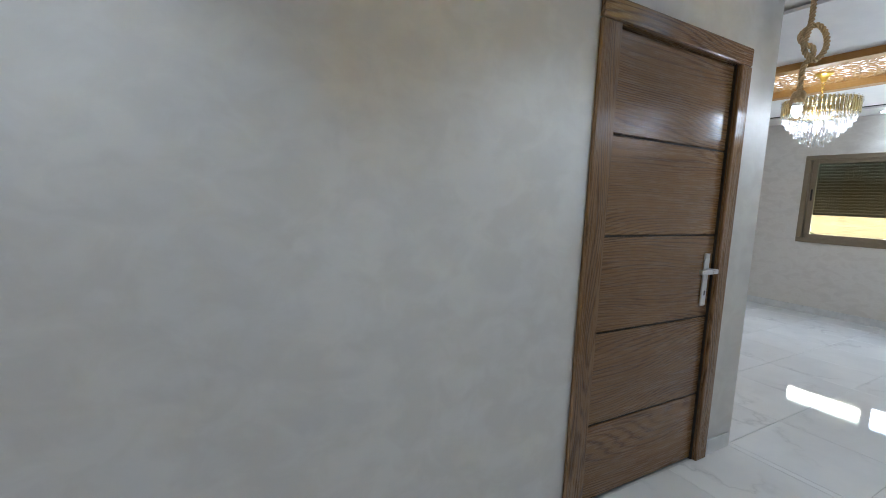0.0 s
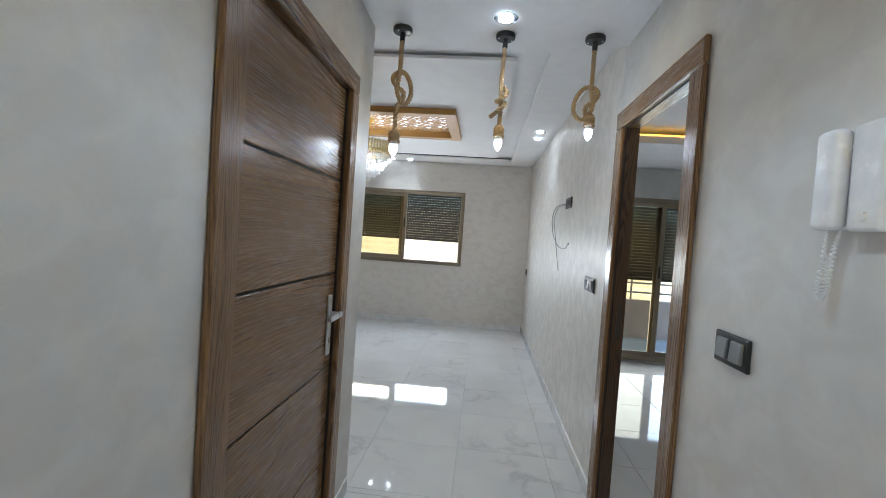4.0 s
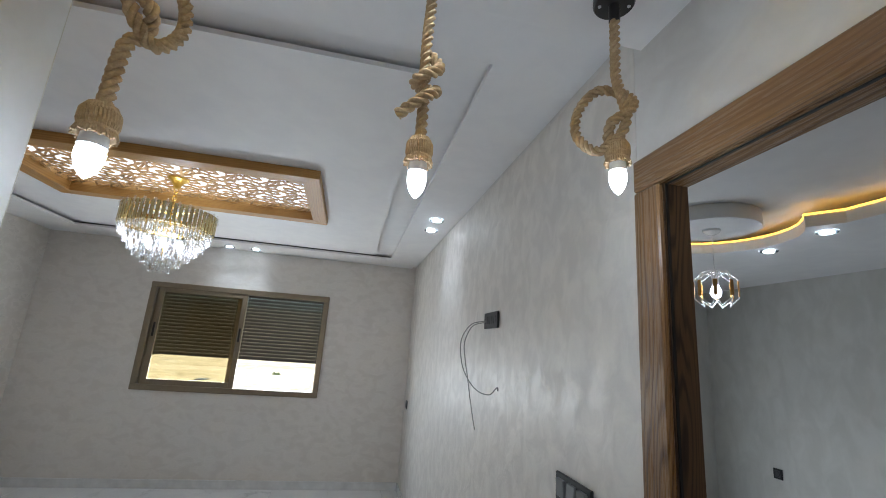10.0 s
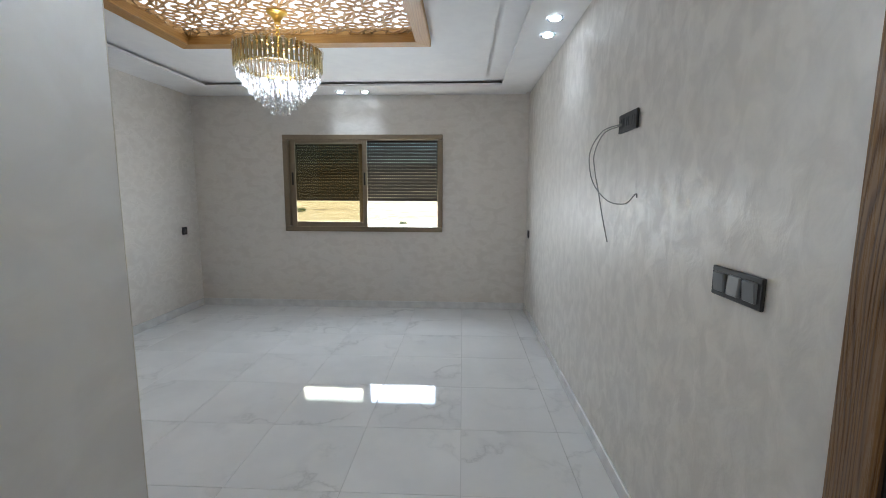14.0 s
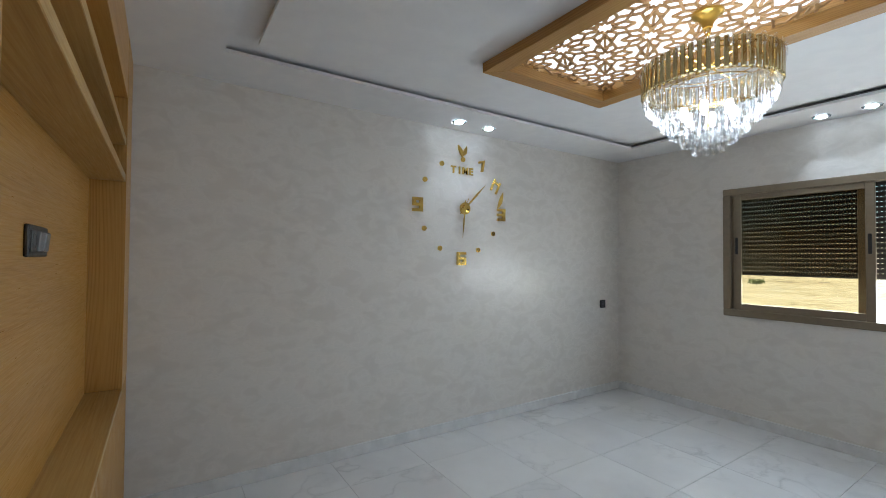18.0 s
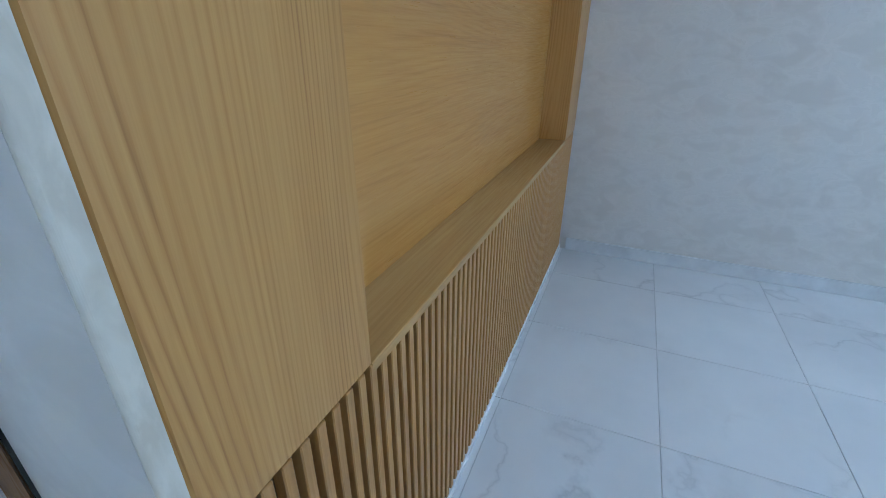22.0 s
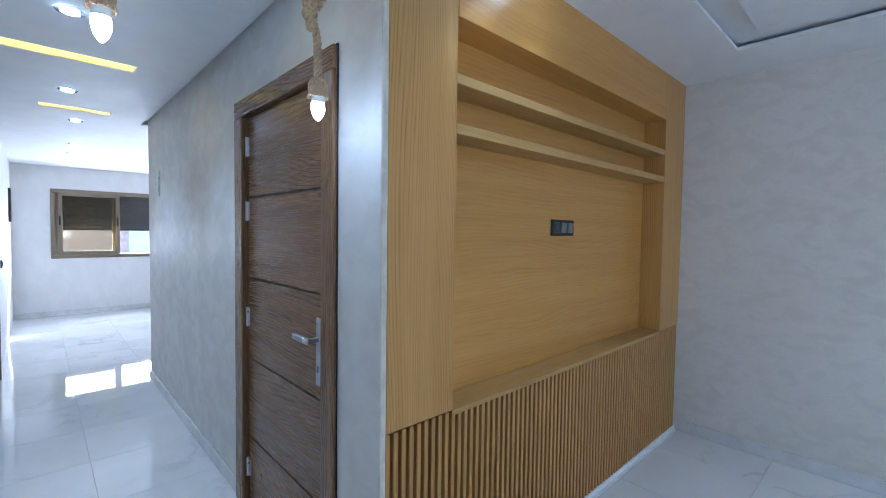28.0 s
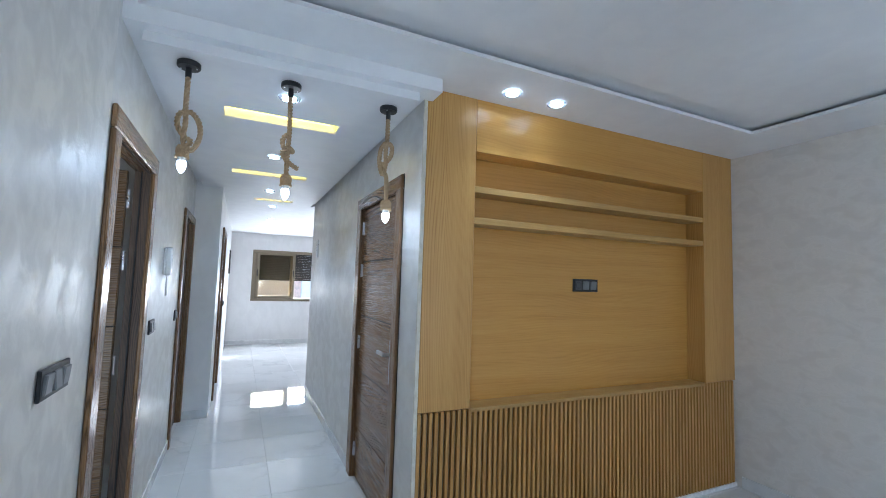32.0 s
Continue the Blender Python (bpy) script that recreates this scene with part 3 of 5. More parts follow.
def lay(x0, x1, y0, y1):
    """Covers a rectangle with tiles of one common grid."""
    i = math.floor((x0 - GRID_X) / PITCH)
    while GRID_X + i * PITCH < x1 - 0.01:
        a0, a1 = max(x0, GRID_X + i * PITCH), min(x1, GRID_X + (i + 1) * PITCH)
        j = math.floor((y0 - GRID_Y) / PITCH)
        while GRID_Y + j * PITCH < y1 - 0.01:
            b0, b1 = max(y0, GRID_Y + j * PITCH), min(y1, GRID_Y + (j + 1) * PITCH)
            key = (round(a1 - a0 - 0.0022, 4), round(b1 - b0 - 0.0022, 4))
            if min(key) > 0.01:
                if key not in shared:
                    shared[key] = tile_mesh(*key)
                t = new("tile", shared[key])
                t.parent = floor
                t.location = (a0 + 0.0011, b0 + 0.0011, 0)
            j += 1
        i += 1


lay(FAR_X, 3.48, 0.0, 1.345)
lay(3.48, 8.01, 0.0, 4.03)
lay(FAR_X, COR_X, 1.345, 3.6)
lay(1.4, BED_X, BED_Y, -THIN)
lay(2.815, 3.581, -THIN, 0.0)

# skirting
def skirting(name, *limits):
    setting(name, one_box(*limits, 0.0, 0.085, bevel=0.003), SKIRT, "grey marble skirting along the wall", "skirting")


skirting("baseboard_right", 3.664, 8.0, 0.0, 0.014)
skirting("baseboard_right_corridor", 1.25, 2.732, 0.0, 0.012)
skirting("baseboard_window", 7.996, 8.01, 0.014, 4.016)
skirting("baseboard_clock", 3.54, 7.996, 4.016, 4.03)
skirting("baseboard_door_wall", COR_X, 2.195, DOOR_Y_FACE - 0.012, DOOR_Y_FACE)
skirting("baseboard_corner", 3.255, 3.47, DOOR_Y_FACE - 0.012, DOOR_Y_FACE)
skirting("baseboard_far", FAR_X, FAR_X + 0.014, PIER_Y, 3.6)
skirting("baseboard_bedroom_end", BED_X - 0.014, BED_X, BED_Y, -2.33)
skirting("baseboard_bedroom_side", 1.4, BED_X, BED_Y, BED_Y + 0.014)
skirting("baseboard_pier", PIER_X, PIER_X + 0.012, 0.0, PIER_Y)

# ---- oak wall unit ----
u = thing("tv_wall_unit", (TV_X, 1.3565, 0), "honey oak television wall unit with shelves and vertical slatted base", "wall unit")
UW = CLOCK_Y - 1.3565
NY0, NY1, NZ0, NZ1, ND = 0.312, 2.3165, 0.775, 2.244, 0.145
TOP = SOFFIT + 0.008
part("stile", one_box(-0.17, 0.0, 0.002, NY0, 0.797, TOP, bevel=0.004), OAK_V, u)
part("stile", one_box(-0.17, 0.0, NY1, UW - 0.004, 0.797, TOP, bevel=0.002), OAK_V, u)
part("top_panel", one_box(-0.17, -0.001, NY0 + 0.001, NY1 - 0.001, NZ1, TOP, bevel=0.002), OAK_Y, u)
part("back_panel", one_box(-0.17, -ND, NY0, NY1, NZ0, NZ1), OAK_Y, u, "orange oak plywood back panel")
part("ledge", one_box(-ND, -0.001, NY0, NY1, NZ0, 0.797, bevel=0.002), OAK_EDGE, u)
for low, high in ((2.006, 2.042), (1.824, 1.862)):
    part("shelf", one_box(-ND, -0.004, NY0, NY1, low, high, bevel=0.002), OAK_EDGE, u)
part("slat_backing", one_box(-0.17, -0.022, 0.01, UW - 0.01, 0.03, NZ0), GROOVE_SHADE, u, "board behind the slats, coloured dark for the groove shade")
N_SLAT = 79
step = (UW - 0.012) / N_SLAT
slat_me = mesh_of("slat", one_box(-0.022, -0.001, 0, step * 0.56, 0.03, 0.794, bevel=0.002), OAK_SLAT)
for k in range(N_SLAT):
    s = part("slat", slat_me, None, u)
    s.location = (0, 0.004 + k * step, 0)
part("plinth", one_box(-0.02, 0.004, 0.0, UW - 0.004, 0.0, 0.03, bevel=0.002), WHITE_PLASTIC, u, "white plinth strip on the floor")

# ---- windows ----


def shutter(parent, y0, y1, low, high, x):
    """Roller shutter curtain of hollow slats, with rows of light slits between them."""
    h = 0.0385
    n = int((high - low) / h)
    prof = [(-0.004, 0.0), (-0.006, 0.010), (-0.006, 0.024), (-0.002, 0.0352), (0.004, 0.0352), (0.006, 0.016), (0.004, 0.0)]
    bm = bmesh.new()
    ends = [[bm.verts.new((px, yy, pz)) for px, pz in prof] for yy in (y0, y1)]
    for k in range(len(prof)):
        bm.faces.new((ends[0][k], ends[0][(k + 1) % len(prof)], ends[1][(k + 1) % len(prof)], ends[1][k]))
    bm.faces.new(ends[0][::-1])
    bm.faces.new(ends[1])
    bmesh.ops.recalc_face_normals(bm, faces=bm.faces)
    # bridges between the light slits
    count = int((y1 - y0) / 0.025)
    for k in range(count):
        yk = y0 + (k + 0.5) * (y1 - y0) / count
        box(bm, -0.0052, 0.0045, yk - 0.0066, yk + 0.0066, 0.034, h + 0.002)
    me = mesh_of("shutter_slat", bm, SLAT_BROWN)
    for k in range(n + 1):
        s = part("shutter_slat", me, None, parent)
        s.location = (x, 0, low + k * h)
        if k == 0:
            part("bottom_bar", one_box(x - 0.008, x + 0.008, y0, y1, low - 0.006, low, bevel=0.002), SLAT_BROWN, parent)


def sliding_window(name, place, w, h, label, slit_low, turn=0, both=False):
    """Bronze aluminium slider in a wall; local y runs along it, +x looks outdoors; the moving sash stands at high y."""
    win = thing(name, place, label, "window", kind="structure", turn=turn)
    f = 0.062
    part("window_frame", one_box(-0.022, 0.05, 0, w, 0, f, bevel=0.006), ALU, win)
    part("window_frame", one_box(-0.022, 0.05, 0, w, h - f, h, bevel=0.006), ALU, win)
    part("window_frame", one_box(-0.022, 0.05, 0, f, f, h - f, bevel=0.006), ALU, win)
    part("window_frame", one_box(-0.022, 0.05, w - f, w, f, h - f, bevel=0.006), ALU, win)
    part("outer_track", one_box(0.05, 0.10, 0.01, w - 0.01, 0.0, 0.035), ALU_DARK, win)
    part("outer_track", one_box(0.05, 0.10, 0.01, w - 0.01, h - 0.035, h), ALU_DARK, win)
    for k, (y0, y1, x) in enumerate(((w / 2 - 0.055, w - f - 0.03, -0.004), (w / 2 - 0.005, w - f + 0.0, 0.030) if not both else (f, w / 2 + 0.03, 0.030))):
        st = 0.055
        s = part("sash", one_box(x - 0.011, x + 0.011, y0, y0 + st, f, h - f, bevel=0.003), ALU, win)
        part("sash_rail", one_box(x - 0.011, x + 0.011, y1 - st, y1, f, h - f, bevel=0.003), ALU, s)
        part("sash_rail", one_box(x - 0.011, x + 0.011, y0 + st, y1 - st, f, f + st, bevel=0.003), ALU, s)
        part("sash_rail", one_box(x - 0.011, x + 0.011, y0 + st, y1 - st, h - f - st * 0.8, h - f, bevel=0.003), ALU, s)
        p = part("pane", one_box(x - 0.002, x + 0.002, y0 + st, y1 - st, f + st, h - f - st * 0.8), PANE_BRONZE if k == 0 else PANE, s)
        p.visible_shadow = False
        if k == 0:
            for yk in (y0 + 0.03, y1 - 0.02):
                part("pull", one_box(x - 0.0135, x - 0.010, yk - 0.011, yk + 0.011, 0.55 * h - 0.075, 0.55 * h + 0.075, bevel=0.003), BLACK, s, "black recessed sash pull")
    shutter(win, 0.012, w - 0.012, slit_low, h - 0.02, 0.115)
    part("window_sill", one_box(0.05, 0.24, -0.05, w + 0.05, -0.04, -0.002, bevel=0.004), SKIRT, win, "pale stone outer sill")
    return win


sliding_window("window_1", (8.01, BIG_WIN[0], BIG_WIN[2]), BIG_WIN[1] - BIG_WIN[0], BIG_WIN[3] - BIG_WIN[2], "wide bronze aluminium sliding window under a half-lowered brown roller shutter", 0.375)
sliding_window("window_2", (FAR_X, FAR_WIN[1], FAR_WIN[2]), FAR_WIN[1] - FAR_WIN[0], FAR_WIN[3] - FAR_WIN[2], "bronze aluminium sliding window with a half-lowered shutter", 0.47, 180)
sliding_window("window_3", (BED_X, BALCONY[0], BALCONY[2]), BALCONY[1] - BALCONY[0], BALCONY[3] - BALCONY[2], "bronze aluminium sliding balcony door under a brown roller shutter", 1.0, both=True)

# ---- rope pendants ----
JUTE = Mat("jute_rope", 0.9)
_v = JUTE.coords((1, 1, 1), True)
_n = JUTE.noise(_v, 130, 4, 0.7)
JUTE.base(JUTE.ramp(JUTE.math("ADD", JUTE.math("MULTIPLY", _n, 0.7), JUTE.math("MULTIPLY", JUTE.noise(_v, 22, 3), 0.3)), (0.3, (0.30, 0.20, 0.105)), (0.55, (0.50, 0.365, 0.21)), (0.75, (0.66, 0.52, 0.34))))
JUTE.bump(_n, 0.3, 0.0012)
JUTE = JUTE.m


def smooth_line(points, steps=9):
    """Catmull-Rom line through the points."""
    p = [Vector(q) for q in points]
    p = [p[0] * 2 - p[1]] + p + [p[-1] * 2 - p[-2]]
    out = []
    for a, b, c, d in zip(p, p[1:], p[2:], p[3:]):
        for k in range(steps):
            t = k / steps
            out.append(0.5 * ((2 * b) + (c - a) * t + (2 * a - 5 * b + 4 * c - d) * t * t + (3 * b - a - 3 * c + d) * t ** 3))
    return out + [p[-2]]


def rope(points, radius=0.0145, lay_length=0.05, sides=10, steps=9, strands=3):
    """A laid rope: three round strands that twist about one line."""
    line = smooth_line(points, steps)
    dense = [line[0]]
    for q in line[1:]:
        n = max(1, int((q - dense[-1]).length / 0.004))
        dense += [dense[-1].lerp(q, (k + 1) / n) for k in range(n)]
    bm = bmesh.new()
    side, run, frames = Vector((1, 0.2, 0)), 0.0, []
    for k, q in enumerate(dense):
        way = (dense[min(k + 1, len(dense) - 1)] - dense[max(k - 1, 0)]).normalized()
        side = (side - way * side.dot(way)).normalized()
        if k:
            run += (q - dense[k - 1]).length
        frames.append((q, side.copy(), way.cross(side), math.tau * run / lay_length))
    for s in range(strands):
        rings = []
        for q, x_way, y_way, turn in frames:
            a = turn + math.tau * s / strands
            centre = q + (x_way * math.cos(a) + y_way * math.sin(a)) * radius * 0.50
            rings.append([bm.verts.new(centre + (x_way * math.cos(a + c * math.tau / sides) + y_way * math.sin(a + c * math.tau / sides)) * radius * 0.53) for c in range(sides)])
        for low, high in zip(rings, rings[1:]):
            for c in range(sides):
                bm.faces.new((low[c], low[(c + 1) % sides], high[(c + 1) % sides], high[c]))
        bm.faces.new(rings[0][::-1])
        bm.faces.new(rings[-1])
    bmesh.ops.recalc_face_normals(bm, faces=bm.faces)
    return bm


def rope_pendant(y, tip, knot, loop, turn, lean=0.0, x=3.515, thick=0.0122, big=0.95, own=None, wrap=None):
    """Black canopy, knotted jute rope, jute cap and a lit candle bulb; loop: how far the loop stands out sideways."""
    p = thing("rope_pendant", (x, y, LOW_CEIL), "knotted jute rope pendant with black canopy and a lit bare bulb", "pendant lamp", "rope pendants at the corridor end", turn=turn)
    part("canopy", turned([(0.0, 0.0), (0.046, 0.0), (0.048, -0.003), (0.048, -0.020), (0.045, -0.024), (0.0, -0.025)], 32), BLACK, p, "round black metal canopy", True)
    part("stem", turned([(0.0, -0.024), (0.013, -0.024), (0.013, -0.068), (0.0, -0.069)], 18), BLACK, p, smooth=True)
    for k in (0.4, 3.5):
        part("screw", turned([(0.0, -0.0255), (0.004, -0.0255), (0.004, -0.028), (0.0, -0.0285)], 10, centre=(0.034 * math.cos(k), 0.034 * math.sin(k))), CHROME, p)
    cap = tip - LOW_CEIL + 0.121
    k = knot - LOW_CEIL
    w = abs(loop)
    u = 1 if loop > 0 else -1
    pts = [(0, 0, -0.06), (0, 0, (k + 0.09 - 0.06) / 2), (0, 0, k + 0.10), (u * -0.010, 0.014, k + 0.045), (u * -0.022, 0.018, k - 0.02),
           (u * -0.004, 0.016, k - 0.065), (u * w * 0.5, 0.006, k - 0.085), (u * w, 0, k - 0.035), (u * w * 0.95, -0.004, k + 0.03), (u * w * 0.5, -0.014, k + 0.078),
           (u * -0.004, -0.026, k + 0.07), (u * -0.034, -0.006, k + 0.03), (u * -0.026, 0.020, k - 0.02 + 0.01), (u * 0.008, 0.030, k - 0.035), (u * 0.018, 0.004, k - 0.07), (lean * 0.5, 0, k - 0.11), (lean, 0, cap + 0.0)]
    if cap > k - 0.10:
        pts[-2] = (lean * 0.5, 0, k - 0.085)
    if own:
        pts = own + [(lean, 0, cap)]
    part("rope", rope(pts, thick), JUTE, p, "knotted beige jute rope", True)
    if wrap:
        part("rope_end", rope(wrap, thick), JUTE, p, "free end of the rope wound round it", True)
    cx = lean
    shell = [(0.010, 0.006), (0.017, 0.004), (0.0235, -0.006), (0.0262, -0.018), (0.0255, -0.030), (0.0228, -0.037), (0.0270, -0.044), (0.0265, -0.051), (0.018, -0.049)]
    part("jute_cap", turned([(r * big, cap + z) for r, z in shell], 26, centre=(cx, 0)), JUTE, p, "gathered jute sleeve over the socket", True)
    bm = bmesh.new()
    for j in range(34):
        a = j * math.tau / 34
        knots = [(0.018, 0.003), (0.0258, -0.010), (0.0266, -0.027), (0.0238, -0.037), (0.0290, -0.050 - 0.0022 * (j % 3))]
        for (r0, z0), (r1, z1) in zip(knots, knots[1:]):
            rod(bm, (cx + r0 * big * math.cos(a), r0 * big * math.sin(a), cap + z0), (cx + r1 * big * math.cos(a + 0.05), r1 * big * math.sin(a + 0.05), cap + z1), 0.0024, 0.0022, 5)
    part("fringe", bm, JUTE, p)
    part("tie", turned([(0.0238 * big, cap - 0.034), (0.0268 * big, cap - 0.036), (0.0268 * big, cap - 0.039), (0.0238 * big, cap - 0.041)], 26, centre=(cx, 0)), JUTE, p, "twine tie", True)
    part("collar", turned([(0.0, cap - 0.045), (0.018 * big, cap - 0.045), (0.0192 * big, cap - 0.060), (0.0198 * big, cap - 0.068), (0.0, cap - 0.068)], 24, centre=(cx, 0)), WHITE_PLASTIC, p, "white plastic bulb collar", True)
    b0 = cap - 0.067
    part("bulb", turned([(0.0172 * big, b0), (0.0198 * big, b0 - 0.010), (0.0192 * big, b0 - 0.023), (0.0148 * big, b0 - 0.038), (0.0075 * big, b0 - 0.049), (0.002 * big, b0 - 0.054)], 24, centre=(cx, 0)), GLOW_BULB, p, "lit frosted candle bulb", True)
    return p


rope_pendant(1.165, 1.796, 2.145, -0.068, 130, 0.012, 3.40, 0.0132, 1.05)
STRAIGHT = [(0, 0, -0.06), (0.002, 0, -0.15), (0.004, 0, -0.235), (0.002, 0, -0.32), (0, 0, -0.38)]
WOUND = [(0.002, -0.006, -0.228), (-0.016, -0.006, -0.236), (-0.030, 0.004, -0.258), (-0.022, 0.024, -0.283), (0.008, 0.028, -0.300), (0.026, 0.006, -0.305), (0.008, -0.024, -0.300),
         (-0.022, -0.012, -0.308), (-0.024, 0.016, -0.326), (0.004, 0.030, -0.350), (0.036, 0.022, -0.372), (0.060, 0.008, -0.386)]
WOUND = [(x * 0.85, y * 0.9, z - 0.028) for x, y, z in WOUND]
rope_pendant(0.652, 1.857, 2.125, 0.055, 90, 0.0, x=3.44, own=STRAIGHT, wrap=WOUND)
rope_pendant(0.215, 1.93, 2.12, 0.088, 50, x=3.44)

# ---- lattice panel and chandelier ----
lat = thing("ceiling_lattice", ((LAT[0] + LAT[1]) / 2, (LAT[2] + LAT[3]) / 2, ISLAND), "backlit carved cedar lattice panel framed in the ceiling", "lattice panel")
hx, hy = (LAT[1] - LAT[0]) / 2, (LAT[3] - LAT[2]) / 2
FW, LZ = 0.105, 0.062


def mitred(a, b, c, d, z0, z1):
    """A board with mitred ends from four plan corners."""
    bm = bmesh.new()
    low = [bm.verts.new((*q, z0)) for q in (a, b, c, d)]
    high = [bm.verts.new((*q, z1)) for q in (a, b, c, d)]
    bm.faces.new(low[::-1])
    bm.faces.new(high)
    for k in range(4):
        bm.faces.new((low[k], low[(k + 1) % 4], high[(k + 1) % 4], high[k]))
    bmesh.ops.recalc_face_normals(bm, faces=bm.faces)
    bmesh.ops.bevel(bm, geom=list(bm.edges), offset=0.002, segments=1, affect="EDGES")
    return bm


ox, oy, nx, ny = hx, hy, hx - FW, hy - FW
part("frame_board", mitred((-ox, -oy), (ox, -oy), (nx, -ny), (-nx, -ny), 0.0, 0.055), CEDAR_X, lat)
part("frame_board", mitred((-ox, oy), (ox, oy), (nx, ny), (-nx, ny), 0.0, 0.055), CEDAR_X, lat)
part("frame_board", mitred((-ox, -oy), (-nx, -ny), (-nx, ny), (-ox, oy), 0.0, 0.055), CEDAR_Y, lat)
part("frame_board", mitred((ox, -oy), (nx, -ny), (nx, ny), (ox, oy), 0.0, 0.055), CEDAR_Y, lat)
for s in (-1, 1):
    part("inner_lining", one_box(min(s * nx, s * (nx + 0.014)), max(s * nx, s * (nx + 0.014)), -ny - 0.014, ny + 0.014, 0.0555, 0.12), CEDAR_Y, lat)
    part("inner_lining", one_box(-nx, nx, min(s * ny, s * (ny + 0.014)), max(s * ny, s * (ny + 0.014)), 0.0555, 0.12), CEDAR_X, lat)


def star_grille(wx, wy, z0, z1, pitch=0.262, bar=0.0128):
    """Interlaced tracery of ten-petalled rosettes: decagons edge to edge with bow-tie gaps, lines crossing at each edge's middle."""
    segs = []
    tilt = radians(36)
    apo = pitch / 2
    edge = 2 * apo * math.tan(radians(18))
    rad = apo / math.cos(radians(18))

    def strap(pts):
        n = len(pts)
        mids, norms = [], []
        for k in range(n):
            a, b = pts[k], pts[(k + 1) % n]
            mids.append((a + b) / 2)
            w = (b - a).normalized()
            norms.append(Vector((-w.y, w.x)))
        meets = []
        for k in range(n):
            o = (k + 1) % n
            d1 = Matrix.Rotation(-tilt, 2) @ norms[k]
            d2 = Matrix.Rotation(tilt, 2) @ norms[o]
            det = d1.x * d2.y - d1.y * d2.x
            dm = mids[o] - mids[k]
            t = (dm.x * d2.y - dm.y * d2.x) / det if abs(det) > 1e-6 else -1
            if 0 < t < edge * 2:
                p = mids[k] + d1 * t
                segs.append((mids[k], p))
                segs.append((mids[o], p))
                meets.append(p)
        return meets

    v1, v2 = Vector((0, pitch)), Vector((-pitch * math.sin(radians(72)), pitch * math.cos(radians(72))))
    for i in range(-9, 10):
        for j in range(-9, 10):
            c = v1 * i + v2 * j
            if abs(c.x) > wx + pitch or abs(c.y) > wy + pitch:
                continue
            ten = [c + Vector((rad * math.cos(radians(18 * (2 * k))), rad * math.sin(radians(18 * (2 * k))))) for k in range(10)]
            for p in strap(ten):
                d = (p - c).normalized()
                q = c + d * apo * 0.47
                segs.append((p, q))
                for s in (-1, 1):
                    segs.append((q, c + (Matrix.Rotation(s * radians(18), 2) @ d) * apo * 0.30))
            # the bow-tie between four neighbours
            a = [c, c + v1, c + v1 + v2, c + v2]
            m = (a[0] + a[2]) / 2
            ring = []
            for cc in a:
                for k in range(10):
                    p = cc + Vector((rad * math.cos(radians(36 * k)), rad * math.sin(radians(36 * k))))
                    if (p - m).length < edge * 1.12 and all((p - r).length > 1e-4 for r in ring):
                        ring.append(p)
            if len(ring) == 6:
                ring.sort(key=lambda p: math.atan2(p.y - m.y, p.x - m.x))
                strap(ring)
                waist = min(ring, key=lambda p: (p - m).length) - m
                segs.append((m - waist * 1.9, m + waist * 1.9))
    verts, faces = [], []
    for a, b in segs:
        mid = (a + b) / 2
        if abs(mid.x) > wx or abs(mid.y) > wy or (b - a).length < 0.004:
            continue
        a = Vector((max(-wx, min(wx, a.x)), max(-wy, min(wy, a.y))))
        b = Vector((max(-wx, min(wx, b.x)), max(-wy, min(wy, b.y))))
        w = (b - a).normalized() * bar * 0.4
        s = Vector((-w.y, w.x)) * 1.25
        lift = random.uniform(-0.0012, 0.0012)
        at = len(verts)
        for p in (a - w - s, b + w - s, b + w + s, a - w + s):
            verts += [(p.x, p.y, z0 + lift), (p.x, p.y, z1 + lift)]
        faces += [(at, at + 6, at + 4, at + 2), (at + 1, at + 3, at + 5, at + 7)] + [(at + 2 * k, at + 2 * ((k + 1) % 4), at + 2 * ((k + 1) % 4) + 1, at + 2 * k + 1) for k in range(4)]
    me = bpy.data.meshes.new("grille")
    me.from_pydata(verts, [], faces)
    bm = bmesh.new()
    bm.from_mesh(me)
    bpy.data.meshes.remove(me)
    return bm


part("grille", star_grille(nx, ny, LZ, LZ + 0.008), GRILLE, lat, "carved cedar star tracery")
part("light_panel", one_box(-nx - 0.01, nx + 0.01, -ny - 0.01, ny + 0.01, 0.10, 0.112), GLOW_LATTICE, lat, "white glowing light panel behind the tracery")

ch = thing("chandelier", (5.69, 1.968, ISLAND + LZ), "tiered crystal chandelier with a gold prism crown, lit", "chandelier")
part("ceiling_rose", turned([(0.0, 0.002), (0.066, 0.0), (0.064, -0.010), (0.040, -0.026), (0.024, -0.050), (0.020, -0.070), (0.0, -0.072)], 24), GOLD_ROSE, ch, "gold trumpet ceiling rose", True)
for k in range(6):
    bm = bmesh.new()
    pts = [(0.012 * math.cos(a) * (1 if k % 2 else 0), 0.012 * math.cos(a) * (0 if k % 2 else 1), -0.082 - k * 0.026 + 0.017 * math.sin(a)) for a in [j * math.tau / 12 for j in range(13)]]
    for a, b in zip(pts, pts[1:]):
        rod(bm, a, b, 0.0032, None, 8)
    part("chain_link", bm, GOLD, ch)
R_TOP, Z_TOP = 0.268, -0.232
